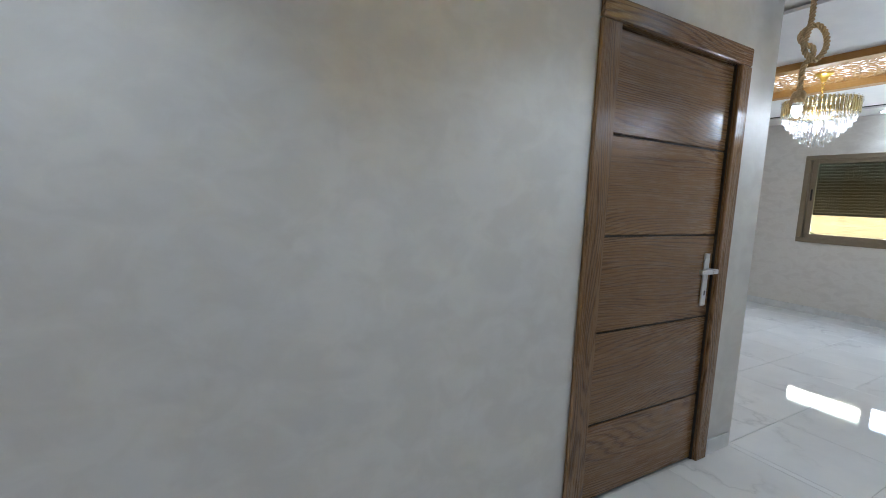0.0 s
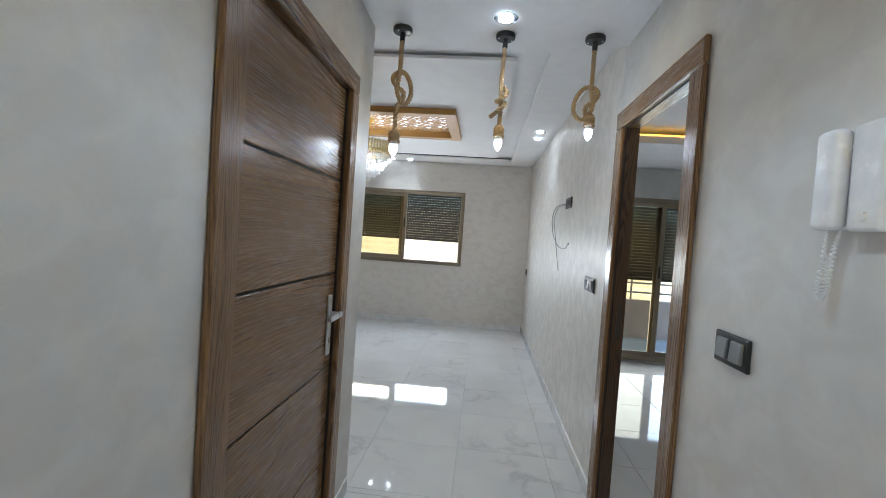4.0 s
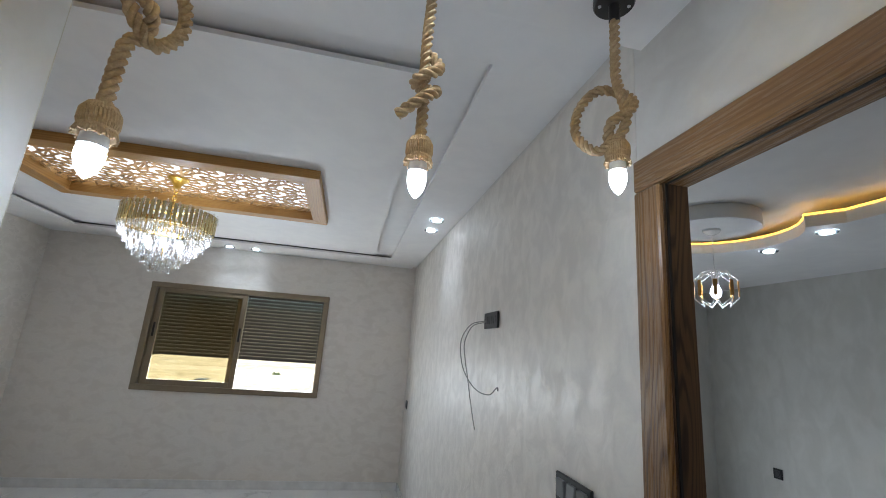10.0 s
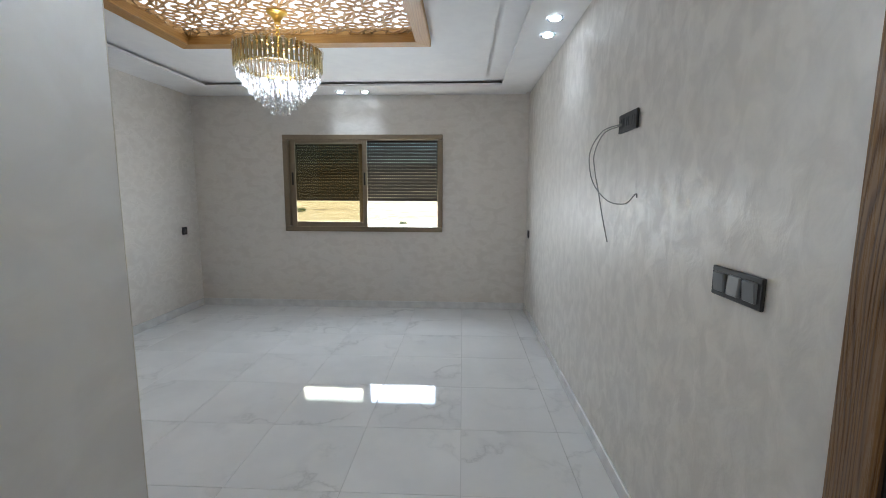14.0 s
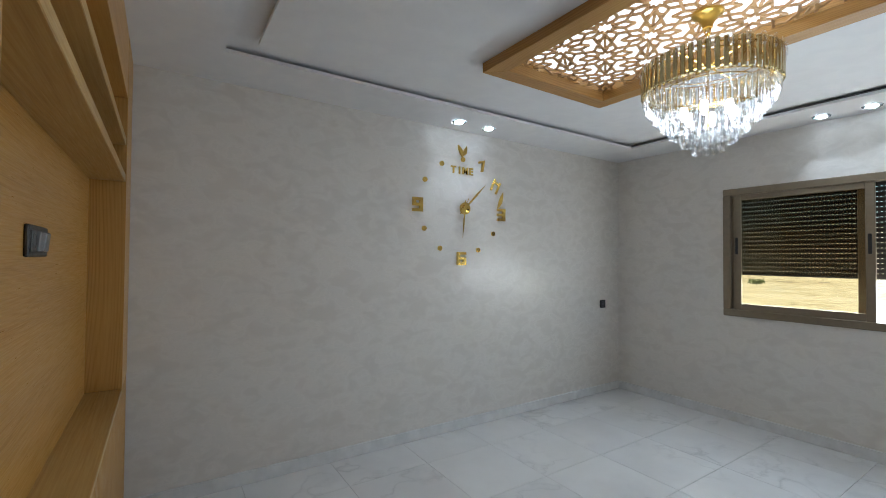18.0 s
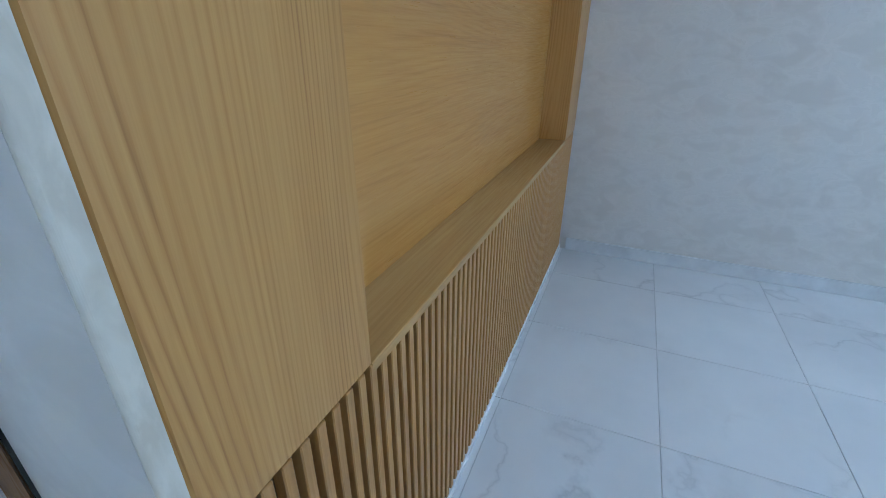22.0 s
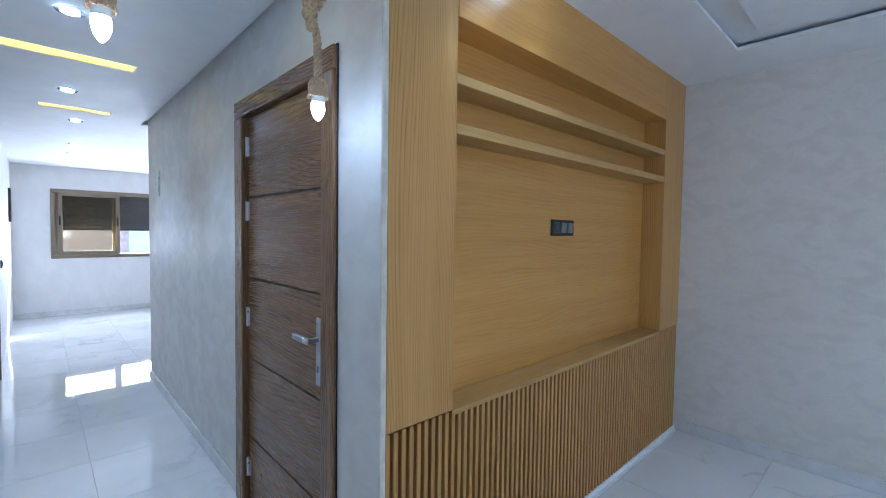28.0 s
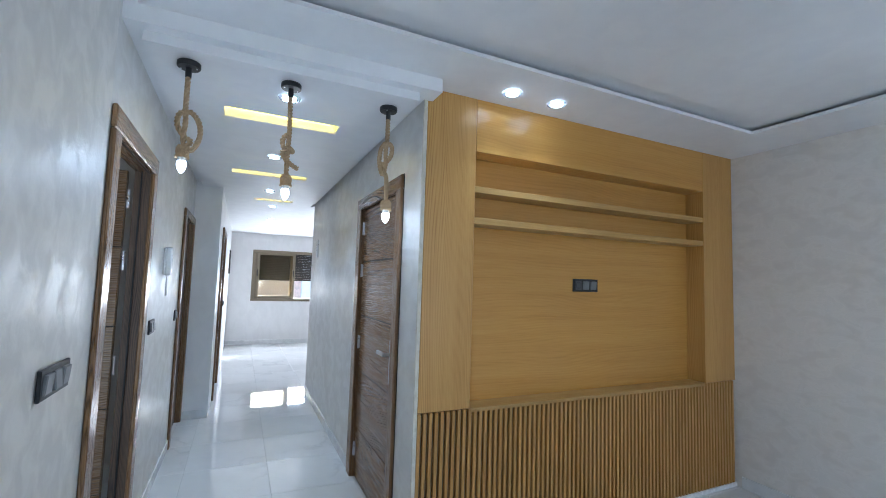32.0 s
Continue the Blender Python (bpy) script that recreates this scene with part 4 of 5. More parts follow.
for r in (R_TOP - 0.02, 0.20):
    for z in (Z_TOP - 0.012, Z_TOP - 0.120):
        bm = bmesh.new()
        prev = None
        for k in range(49):
            a = k * math.tau / 48
            q = (r * math.cos(a), r * math.sin(a), z)
            if prev:
                rod(bm, prev, q, 0.004, None, 6)
            prev = q
        part("frame_ring", bm, GOLD, ch, "gold frame ring")
for k in range(6):
    a = k * math.tau / 6
    part("frame_arm", rod(bmesh.new(), (0, 0, Z_TOP - 0.012), ((R_TOP - 0.02) * math.cos(a), (R_TOP - 0.02) * math.sin(a), Z_TOP - 0.012), 0.004, None, 6), GOLD, ch)
part("stem", rod(bmesh.new(), (0, 0, -0.22), (0, 0, Z_TOP - 0.30), 0.006, None, 8), GOLD, ch, "gold centre stem")


def prism(w, d, h, cut=0.3):
    """A faceted hanging prism, pointed below."""
    bm = bmesh.new()
    prof = [(0, 0, 0), (0.55, 1, -0.04), (1, 1, -0.10), (1, 1, -1 + cut * 0.5), (0.5, 0.8, -1)]
    rings = []
    for s, t, z in prof:
        rings.append([bm.verts.new((w / 2 * max(s, 0.12) * px, d / 2 * max(t, 0.2) * py, h * z)) for px, py in ((1, 0.25), (0.35, 1), (-0.35, 1), (-1, 0.25), (-1, -0.25), (-0.35, -1), (0.35, -1), (1, -0.25))])
    for low, high in zip(rings, rings[1:]):
        for k in range(8):
            bm.faces.new((low[k], low[(k + 1) % 8], high[(k + 1) % 8], high[k]))
    bm.faces.new(rings[0])
    bm.faces.new(rings[-1][::-1])
    bmesh.ops.recalc_face_normals(bm, faces=bm.faces)
    return bm


SMOKE_GOLD = make_plain("gold_backed_crystal", (0.62, 0.51, 0.27), 0.14, 0.8)
bar_me = mesh_of("crown_prism", one_box(-0.0095, 0.0095, -0.006, 0.006, -0.126, 0.0, bevel=0.003), SMOKE_GOLD)
clear_me = mesh_of("crown_tip", prism(0.022, 0.012, 0.055), CRYSTAL)
N = 56
for k in range(N):
    a = k * math.tau / N
    q = part("crown_prism", bar_me, None, ch)
    q.matrix_basis = pose(R_TOP * math.cos(a), R_TOP * math.sin(a), Z_TOP, 0, 0, math.degrees(a) + 90)
    if k % 2 == 0:
        q = part("crown_edge", clear_me, None, ch)
        q.matrix_basis = pose((R_TOP + 0.008) * math.cos(a + 0.05), (R_TOP + 0.008) * math.sin(a + 0.05), Z_TOP + 0.012, 0, 0, math.degrees(a) + 90)
drop_me = mesh_of("crystal_drop", prism(0.023, 0.014, 0.053), CRYSTAL)
for r, n, z in ((0.258, 60, -0.150), (0.250, 58, -0.180), (0.222, 50, -0.218), (0.190, 42, -0.258), (0.152, 34, -0.300), (0.106, 24, -0.342), (0.056, 13, -0.384)):
    for k in range(n):
        a = k * math.tau / n + r
        q = part("crystal_drop", drop_me, None, ch)
        q.matrix_basis = pose(r * math.cos(a), r * math.sin(a), Z_TOP + z + 0.035, random.uniform(-4, 4), 0, math.degrees(a) + 90 + random.uniform(-12, 12))
for k in range(6):
    a = k * math.tau / 6 + 0.3
    part("bulb", turned([(0.0, 0.03), (0.014, 0.025), (0.017, 0.0), (0.012, -0.025), (0.003, -0.036)], 14, centre=(0.10 * math.cos(a), 0.10 * math.sin(a))), GLOW_CHAND, ch, "lit candle bulb", True).location = (0, 0, Z_TOP - 0.22)

# ---- wall clock ----


def lettering(text, size, depth):
    """A mesh of solid letters in the x-z plane, facing -y, centred."""
    data = bpy.data.curves.new("lettering", "FONT")
    data.body, data.size, data.extrude, data.align_x, data.align_y = text, size, depth / 2, "CENTER", "CENTER"
    data.bevel_depth, data.offset = size * 0.012, size * 0.014
    ob = bpy.data.objects.new("lettering", data)
    scene.collection.objects.link(ob)
    me = bpy.data.meshes.new_from_object(ob.evaluated_get(bpy.context.evaluated_depsgraph_get()))
    me.transform(pose(0, 0, 0, 90, 0, 0))
    bpy.data.objects.remove(ob)
    me.materials.clear()
    me.materials.append(GOLD)
    return me


def block_digit(text, size):
    """A squarish digit as one solid plate, cut on a grid of three by five cells."""
    w, h, s = size * 0.50, size * 0.62, size * 0.30
    xs = [-w, s - w, w - s, w]
    zs = [h, h - s * 0.85, s * 0.43, -s * 0.43, s * 0.85 - h, -h]
    rows = {"9": ("111", "101", "111", "001", "111"), "6": ("111", "100", "111", "101", "111"), "3": ("111", "001", "111", "001", "111")}[text]
    bm = bmesh.new()
    grid = [[bm.verts.new((x, 0.010, z)) for x in xs] for z in zs]
    for r, row in enumerate(rows):
        for c, on in enumerate(row):
            if on == "1":
                bm.faces.new((grid[r][c], grid[r + 1][c], grid[r + 1][c + 1], grid[r][c + 1]))
    bmesh.ops.delete(bm, geom=[v for v in bm.verts if not v.link_faces], context="VERTS")
    out = bmesh.ops.extrude_face_region(bm, geom=list(bm.faces))["geom"]
    bmesh.ops.translate(bm, vec=(0, -0.020, 0), verts=[g for g in out if isinstance(g, bmesh.types.BMVert)])
    bmesh.ops.recalc_face_normals(bm, faces=bm.faces)
    return bm


ck = thing("wall_clock", (5.826, CLOCK_Y, 1.880), "golden adhesive wall clock with scattered numerals and dots", "clock")
for text, x, z, size, tilt in (("9", -0.455, 0.005, 0.092, 0), ("6", -0.018, -0.43, 0.09, 0), ("7", 0.205, 0.385, 0.13, -14), ("3", 0.425, -0.03, 0.09, 0)):
    q = part("numeral", lettering(text, size, 0.020) if text == "7" else block_digit(text, size), None if text == "7" else GOLD, ck, "gold mirror numeral")
    q.matrix_basis = pose(x, -0.010, z, 0, tilt, 0)
for k, letter in enumerate("TIME"):
    q = part("letter", lettering(letter, 0.085, 0.010), None, ck, "gold letter")
    q.matrix_basis = pose(-0.105 + k * 0.062, -0.008, 0.325, 0, 0, 0)
dot = mesh_of("dot", rod(bmesh.new(), (0, -0.012, 0), (0, 0, 0), 0.021, None, 20), GOLD)
for x, z in ((-0.222, 0.365), (-0.385, 0.215), (-0.39, -0.185), (-0.235, -0.345), (0.165, -0.355), (0.335, -0.205), (-0.005, 0.425)):
    part("dot", dot, None, ck, "round gold dot").location = (x, 0, z)


def petal(length, wide):
    bm = bmesh.new()
    out = [(0, 0), (wide, length * 0.45), (wide * 0.55, length * 0.8), (0, length), (-wide * 0.4, length * 0.7), (-wide * 0.45, length * 0.35)]
    front = [bm.verts.new((x, -0.012, z)) for x, z in out]
    back = [bm.verts.new((x, 0.0, z)) for x, z in out]
    bm.faces.new(front)
    bm.faces.new(back[::-1])
    for k in range(len(out)):
        bm.faces.new((front[k], back[k], back[(k + 1) % len(out)], front[(k + 1) % len(out)]))
    bmesh.ops.recalc_face_normals(bm, faces=bm.faces)
    return bm


for x, z, length, tilt in ((-0.012, 0.445, 0.11, 24), (-0.012, 0.445, 0.11, -24), (0.385, 0.02, 0.17, 22)):
    part("leaf", petal(length, 0.026), GOLD, ck, "gold leaf shape").matrix_basis = pose(x, 0, z, 0, tilt, 0)
bm = bmesh.new()
for x0, x1 in ((-0.045, -0.022), (0.022, 0.045)):
    box(bm, x0, x1, -0.012, 0, -0.06, 0.06, bevel=0.004)
box(bm, -0.022, 0.022, -0.012, 0, 0.02, 0.045, bevel=0.003)
part("numeral", bm, GOLD, ck, "tilted gold bar numeral").matrix_basis = pose(0.36, 0, 0.225, 0, 28, 0)
part("hub", turned([(0.0, -0.026), (0.040, -0.026), (0.052, -0.016), (0.052, 0.0), (0.0, 0.0)], 28), GOLD, ck, "round gold clock movement", True).matrix_basis = pose(0, -0.026, 0, -90, 0, 0)
for name, tip, back, wide in (("minute_pointer", (0.225, 0.225), (-0.05, -0.05), 0.010), ("hour_pointer", (-0.025, -0.255), (0.006, 0.07), 0.008), ("second_pointer", (-0.035, -0.05), (0.04, 0.09), 0.004)):
    bm = bmesh.new()
    a, b = Vector((back[0], -0.034, back[1])), Vector((tip[0], -0.034, tip[1]))
    side = Vector((-(b - a).z, 0, (b - a).x)).normalized() * wide
    m = a.lerp(b, 0.62)
    v = [bm.verts.new(q) for q in (a + side * 0.5, a - side * 0.5, m - side, b, m + side)]
    f = bm.faces.new(v)
    ext = bmesh.ops.extrude_face_region(bm, geom=[f])
    bmesh.ops.translate(bm, verts=[g for g in ext["geom"] if isinstance(g, bmesh.types.BMVert)], vec=(0, -0.003, 0))
    bmesh.ops.recalc_face_normals(bm, faces=bm.faces)
    part(name, bm, GOLD, ck, "slim gold pointer")

# ---- switches, sockets, cables ----


def switch(name, place, turn, keys, label, high=0.086, key_mat=None, plate_mat=None, socket_at=(), upright=False):
    """A plate of rocker keys or sockets; the front looks to local -y."""
    n = len(keys)
    w = 0.021 + 0.066 * n if n > 1 else 0.086
    s = thing(name, place, label, "socket" if "socket" in name else "switch", turn=turn)
    lim = (-w / 2, w / 2, -high / 2, high / 2) if not upright else (-high / 2, high / 2, -w / 2, w / 2)
    part("plate", one_box(lim[0], lim[1], -0.011, 0, lim[2], lim[3], bevel=0.003), plate_mat or BLACK, s)
    for k, kind in enumerate(keys):
        c = (k - (n - 1) / 2) * 0.066
        cx, cz = (c, 0) if not upright else (0, c)
        if kind == "k":
            part("rocker", one_box(-0.026, 0.026, -0.009, 0.004, -0.028, 0.028, bevel=0.003), key_mat or KEY_GREY, s, "grey rocker").matrix_basis = pose(cx, -0.010, cz, random.choice((-5, 5)), 0, 0)
        elif kind == "s":
            part("socket_face", one_box(-0.027, 0.027, -0.003, 0.0, -0.029, 0.029, bevel=0.002), DARK_GREY, s).location = (cx, -0.011, cz)
            part("socket_well", turned([(0.0215, -0.004), (0.0225, 0.0), (0.019, 0.001), (0.018, -0.001), (0.0, -0.0012)], 22), BLACK, s, "round socket well").matrix_basis = pose(cx, -0.014, cz, 90, 0, 0)
        else:
            bm = bmesh.new()
            for x0 in (-0.018, 0.006):
                box(bm, x0, x0 + 0.012, -0.002, 0.0, -0.02, 0.02)
            part("blank_insert", bm, DARK_GREY, s).location = (cx, -0.012, cz)
    return s


switch("light_switch", (4.005, 0.004, 1.172), 180, "kkk", "black plate with three grey rocker switches on the stucco wall")
switch("light_switch", (2.463, 0.0, 1.159), 180, "kk", "black plate with two grey rocker switches beside the doorway")
switch("light_switch", (1.385, 0.0, 1.14), 180, "k", "single black light switch by the corridor door")
switch("socket_box", (4.88, 0.004, 1.752), 180, "bbb", "black three-module wall box with loose cables")
switch("socket", (7.76, 0.004, 0.955), 180, "s", "single black wall socket near the window corner")
switch("socket", (7.72, CLOCK_Y, 0.962), 0, "s", "single black wall socket under the clock wall")
switch("socket_switch", (TV_X - ND, 2.625, 1.494), 90, "skk", "black socket plate with two grey modules on the oak panel")
switch("light_switch", (BED_X, -2.42, 1.15), -90, "kk", "black double switch on the grey bedroom wall")
switch("socket", (6.12, BED_Y, 0.72), 180, "s", "single black wall socket in the bedroom")
switch("light_switch", (-2.0, PIER_Y, 1.05), 180, "k", "single light switch beside the far door")
switch("meter_box", (0.12, DOOR_Y_FACE, 1.85), 0, "kkk", "upright pale grey three-module plate on the corridor wall", 0.11, WHITE_PLASTIC, CHROME, upright=True)
pic = thing("wall_panel", (-4.2, PIER_Y, 1.76), "slim black framed panel on the white wall", "panel")
part("frame", one_box(-0.14, 0.14, 0.0, 0.025, -0.24, 0.24, bevel=0.004), BLACK, pic)
part("sheet", one_box(-0.12, 0.12, 0.025, 0.027, -0.22, 0.22), DARK_GREY, pic)

CABLE = make_plain("grey_cable_sheath", (0.27, 0.265, 0.25), 0.5)
cb = thing("loose_cable", (4.915, 0.01, 1.752), "two grey cables hanging in a loop from the wall box", "cable")


def cable(points, r=0.0029):
    line = smooth_line(points, 8)
    bm = bmesh.new()
    for a, b in zip(line, line[1:]):
        rod(bm, a, b, r, None, 7)
    return bm


part("cable_run", cable([(0.03, 0.003, 0.0), (0.14, 0.06, -0.02), (0.30, 0.07, -0.10), (0.33, 0.06, -0.20), (0.26, 0.05, -0.29), (0.10, 0.03, -0.365), (-0.08, 0.012, -0.375), (-0.20, 0.012, -0.33), (-0.21, 0.01, -0.345)]), CABLE, cb)
part("cable_run", cable([(0.035, 0.004, -0.006), (0.15, 0.05, -0.03), (0.28, 0.055, -0.12), (0.28, 0.045, -0.22), (0.23, 0.04, -0.31), (0.19, 0.03, -0.42), (0.14, 0.02, -0.53), (0.12, 0.015, -0.575)]), CABLE, cb)

# ---- intercom ----
ic = thing("intercom_handset", (2.10, 0.0, 1.57), "white wall intercom with a handset on a coiled cord", "intercom", turn=180)


def rounded(limits, radius):
    """A block with well rounded edges."""
    bm = one_box(*limits)
    bmesh.ops.bevel(bm, geom=list(bm.edges), offset=radius, segments=4, profile=0.5, affect="EDGES")
    return bm


part("base", rounded((-0.010, 0.062, -0.030, 0, -0.098, 0.100), 0.009), WHITE_PLASTIC, ic, smooth=True)
part("handset", rounded((-0.074, -0.018, -0.050, -0.013, -0.096, 0.098), 0.014), WHITE_PLASTIC, ic, "white plastic handset", True)
part("cradle", one_box(-0.070, -0.010, -0.014, 0, -0.092, 0.092, bevel=0.005), WHITE_PLASTIC, ic)
part("call_button", turned([(0.0, -0.004), (0.008, -0.003), (0.009, 0.0), (0.0, 0.0)], 16), WHITE_PLASTIC, ic).matrix_basis = pose(0.03, -0.030, -0.072, -90, 0, 0)
bm = bmesh.new()
mid = smooth_line([(-0.050, -0.028, -0.094), (-0.053, -0.028, -0.14), (-0.058, -0.028, -0.20), (-0.054, -0.028, -0.232), (-0.046, -0.026, -0.215), (-0.042, -0.024, -0.17), (-0.034, -0.022, -0.12), (-0.030, -0.018, -0.09)], 40)
prev = None
for k, q in enumerate(mid):
    ease = min(1.0, min(k, len(mid) - 1 - k) / 60)
    a = k * 0.95
    p2 = q + Vector((math.cos(a), math.sin(a), 0)) * 0.0048 * ease
    if prev is not None:
        rod(bm, prev, p2, 0.0017, None, 6)
    prev = p2
part("coiled_cord", bm, WHITE_PLASTIC, ic, "white coiled cord")

# ---- corridor light slots ----
for k, (x0, x1, y0, y1) in enumerate(SLOTS):
    s = thing("light_slot", (x0, y0, LOW_CEIL), "narrow ceiling slot glowing warm yellow from a hidden LED strip", "ceiling light", "corridor light slots")
    w, h = x1 - x0, y1 - y0
    bm = bmesh.new()
    box(bm, 0.0, 0.004, 0, h, 0.002, 0.075)
    box(bm, w - 0.004, w, 0, h, 0.002, 0.075)
    box(bm, 0.004, w - 0.004, 0, 0.004, 0.002, 0.075)
    box(bm, 0.004, w - 0.004, h - 0.004, h, 0.002, 0.075)
    box(bm, 0.0, w, 0, h, 0.075, 0.08)
    part("trough", bm, PAINT, s)
    part("led_strip", one_box(0.006, 0.022, 0.02, h - 0.02, 0.060, 0.066), GLOW_SLOT, s, "warm yellow LED strip")

# ---- downlights ----


def ribbed_rim():
    """A clear ribbed ring round the lens."""
    bm = turned([(0.034, 0.0), (0.055, 0.0), (0.057, -0.003), (0.052, -0.008), (0.036, -0.010)], 30)
    for k in range(26):
        a = k * math.tau / 26
        rod(bm, (0.036 * math.cos(a), 0.036 * math.sin(a), -0.011), (0.054 * math.cos(a), 0.054 * math.sin(a), -0.008), 0.0032, 0.0028, 6)
    return bm


rim_me = mesh_of("rim", ribbed_rim(), RIM)
lens_me = mesh_of("lens", turned([(0.034, -0.002), (0.034, -0.012), (0.022, -0.016), (0.0, -0.017)], 24), GLOW_WHITE, True)


def downlight(x, y, z, group, watts, cone=84):
    d = thing("downlight", (x, y, z), "round recessed LED downlight with a ribbed clear rim, lit", "downlight", group)
    part("rim", rim_me, None, d, "ribbed clear acrylic rim")
    part("lens", lens_me, None, d, "glowing white lens")
    if watts:
        lamp("SPOT", "downlight_beam", (x, y, z - 0.03), watts, COOL, cone=cone, blend=0.6, radius=0.03)
    return d


for x, y in ((5.80, 0.18), (6.10, 0.168), (7.83, 2.165), (7.83, 1.885), (5.64, 3.83), (5.95, 3.835), (3.675, 1.79), (3.676, 2.10)):
    downlight(x, y, SOFFIT, "living room downlights", SPOT_W)
for x, y, w in ((3.27, 0.66, SPOT_W * 0.8), (2.03, 0.67, SPOT_W * 2.7), (0.54, 0.72, SPOT_W * 2.6), (-0.57, 0.82, 0), (-2.05, 0.88, SPOT_W * 1.6), (-2.9, 0.90, 0)):
    downlight(x, y, LOW_CEIL, "corridor downlights", w, 110)

# ---- bedroom ----
BZ = 2.42
bm = bmesh.new()
edge = [(5.5, -0.134), (5.5, -1.25)]
for k in range(15):
    a = radians(25 - k * 170 / 14)
    edge.append((4.955 + 0.47 * math.cos(a), -1.493 + 0.47 * math.sin(a)))
edge += [(4.42, -1.86), (1.4, -1.86)]
outline = edge + [(1.4, BED_Y), (BED_X, BED_Y), (BED_X, -0.134)]
low = [bm.verts.new((x, y, BZ)) for x, y in outline]
high = [bm.verts.new((x, y, BZ + 0.07)) for x, y in outline]
bm.faces.new(low[::-1])
bm.faces.new(high)
for k in range(len(low)):
    bm.faces.new((low[k], low[(k + 1) % len(low)], high[(k + 1) % len(low)], high[k]))
bmesh.ops.recalc_face_normals(bm, faces=bm.faces)
bmesh.ops.triangulate(bm, faces=[f for f in bm.faces if len(f.verts) > 4])
setting("ceiling_bedroom_border", bm, PAINT, "curved white plaster ceiling border with a warm glowing edge", "ceiling")
setting("ceiling_bedroom", one_box(1.4, BED_X, BED_Y, -0.134, BZ + 0.14, BZ + 0.16), PAINT, "white bedroom ceiling", "ceiling")
strip = thing("cove_light", (4.955, -1.493, BZ), "warm yellow LED strip following the curved ceiling edge", "cove light")
bm = bmesh.new()
pts = [Vector((x - 4.955, y + 1.493, 0.076)) for x, y in edge]
for a, b in zip(pts, pts[1:]):
    rod(bm, a * 1.0, b * 1.0, 0.007, None, 6)
part("led_strip", bm, GLOW_WARM, strip)
disc = thing("ceiling_disc", (4.955, -1.493, BZ), "round white plaster drum carrying the cage pendant", "ceiling drum")
part("drum", turned([(0.0, 0.048), (0.27, 0.048), (0.275, 0.054), (0.275, 0.139), (0.0, 0.139)], 48), PAINT, disc, smooth=True)

gp = thing("cage_pendant", (4.955, -1.493, BZ - 0.002), "white wire cage pendant with wooden tabs and a lit bulb", "pendant lamp")
part("canopy", turned([(0.0, 0.0), (0.052, 0.0), (0.050, -0.014), (0.030, -0.030), (0.006, -0.036), (0.0, -0.036)], 24), WHITE_PLASTIC, gp, smooth=True).location = (0, 0, 0.05)
part("cord", rod(bmesh.new(), (0, 0, 0.016), (0, 0, -0.30), 0.003, None, 8), WHITE_PLASTIC, gp)
bm = bmesh.new()
R1, R2 = 0.074, 0.120
tops, ups, downs, bots = [], [], [], []
for k in range(8):
    a, b = k * math.tau / 8, (k + 0.5) * math.tau / 8
    tops.append(Vector((R1 * math.cos(b), R1 * math.sin(b), -0.235)))
    ups.append(Vector((R2 * math.cos(a), R2 * math.sin(a), -0.285)))
    downs.append(Vector((R2 * math.cos(a), R2 * math.sin(a), -0.40)))
    bots.append(Vector((R1 * math.cos(b), R1 * math.sin(b), -0.45)))
for k in range(8):
    for a, b in ((tops[k], ups[k]), (tops[k], ups[(k + 1) % 8]), (ups[k], downs[k]), (downs[k], bots[k]), (downs[(k + 1) % 8], bots[k]), (tops[k], tops[(k + 1) % 8])):
        rod(bm, a, b, 0.0028, None, 7)
for k in range(4):
    rod(bm, tops[2 * k], (0, 0, -0.235), 0.0025, None, 6)
part("wire_cage", bm, WHITE_PLASTIC, gp, "white geometric wire cage")
for k in range(8):
    a = k * math.tau / 8
    part("wood_tab", one_box(-0.012, 0.012, -0.005, 0.005, -0.10, 0.0, bevel=0.003), OAK_V, gp, "small wooden tab").matrix_basis = pose(R2 * math.cos(a), R2 * math.sin(a), -0.293, 0, 0, math.degrees(a) + 90)
part("socket", turned([(0.0, -0.27), (0.018, -0.27), (0.020, -0.32), (0.0, -0.321)], 18), WHITE_PLASTIC, gp, smooth=True)
part("bulb", turned([(0.016, -0.32), (0.030, -0.345), (0.032, -0.365), (0.022, -0.39), (0.003, -0.40)], 20), GLOW_BULB, gp, "lit round bulb", True)
for x, y in ((5.55, -1.72), (5.06, -2.06), (4.58, -1.93), (3.4, -2.1)):
    downlight(x, y, BZ, "bedroom downlights", SPOT_W * 0.25 if x > 5 else 0)

# ---- balcony and outdoors ----
CONCRETE = make_plaster("rendered_parapet", (0.50, 0.40, 0.36), (0.58, 0.48, 0.43), 0.2, 0.8, 0.9)
RAIL = make_plain("grey_painted_steel", (0.30, 0.30, 0.31), 0.4, 0.6)
setting("balcony_floor", one_box(BED_X + 0.15, 8.5, -2.6, -THIN, -0.15, -0.01), SKIRT, "pale tiled balcony floor")
setting("balcony_parapet", one_box(8.38, 8.5, -2.6, -THIN, -0.01, 0.60), CONCRETE, "pinkish rendered balcony parapet")
rl = thing("balcony_railing", (8.44, -2.6, 0.60), "grey steel balcony railing above the parapet", "railing")
for z in (0.12, 0.27, 0.42):
    part("rail", rod(bmesh.new(), (0, 0, z), (0, 2.47, z), 0.014, None, 10), RAIL, rl)
for y in (0.05, 0.85, 1.65, 2.42):
    part("post", rod(bmesh.new(), (0, y, 0), (0, y, 0.45), 0.016, None, 10), RAIL, rl)

GROUND = Mat("dry_grass_slope", 0.95)
_v = GROUND.coords()
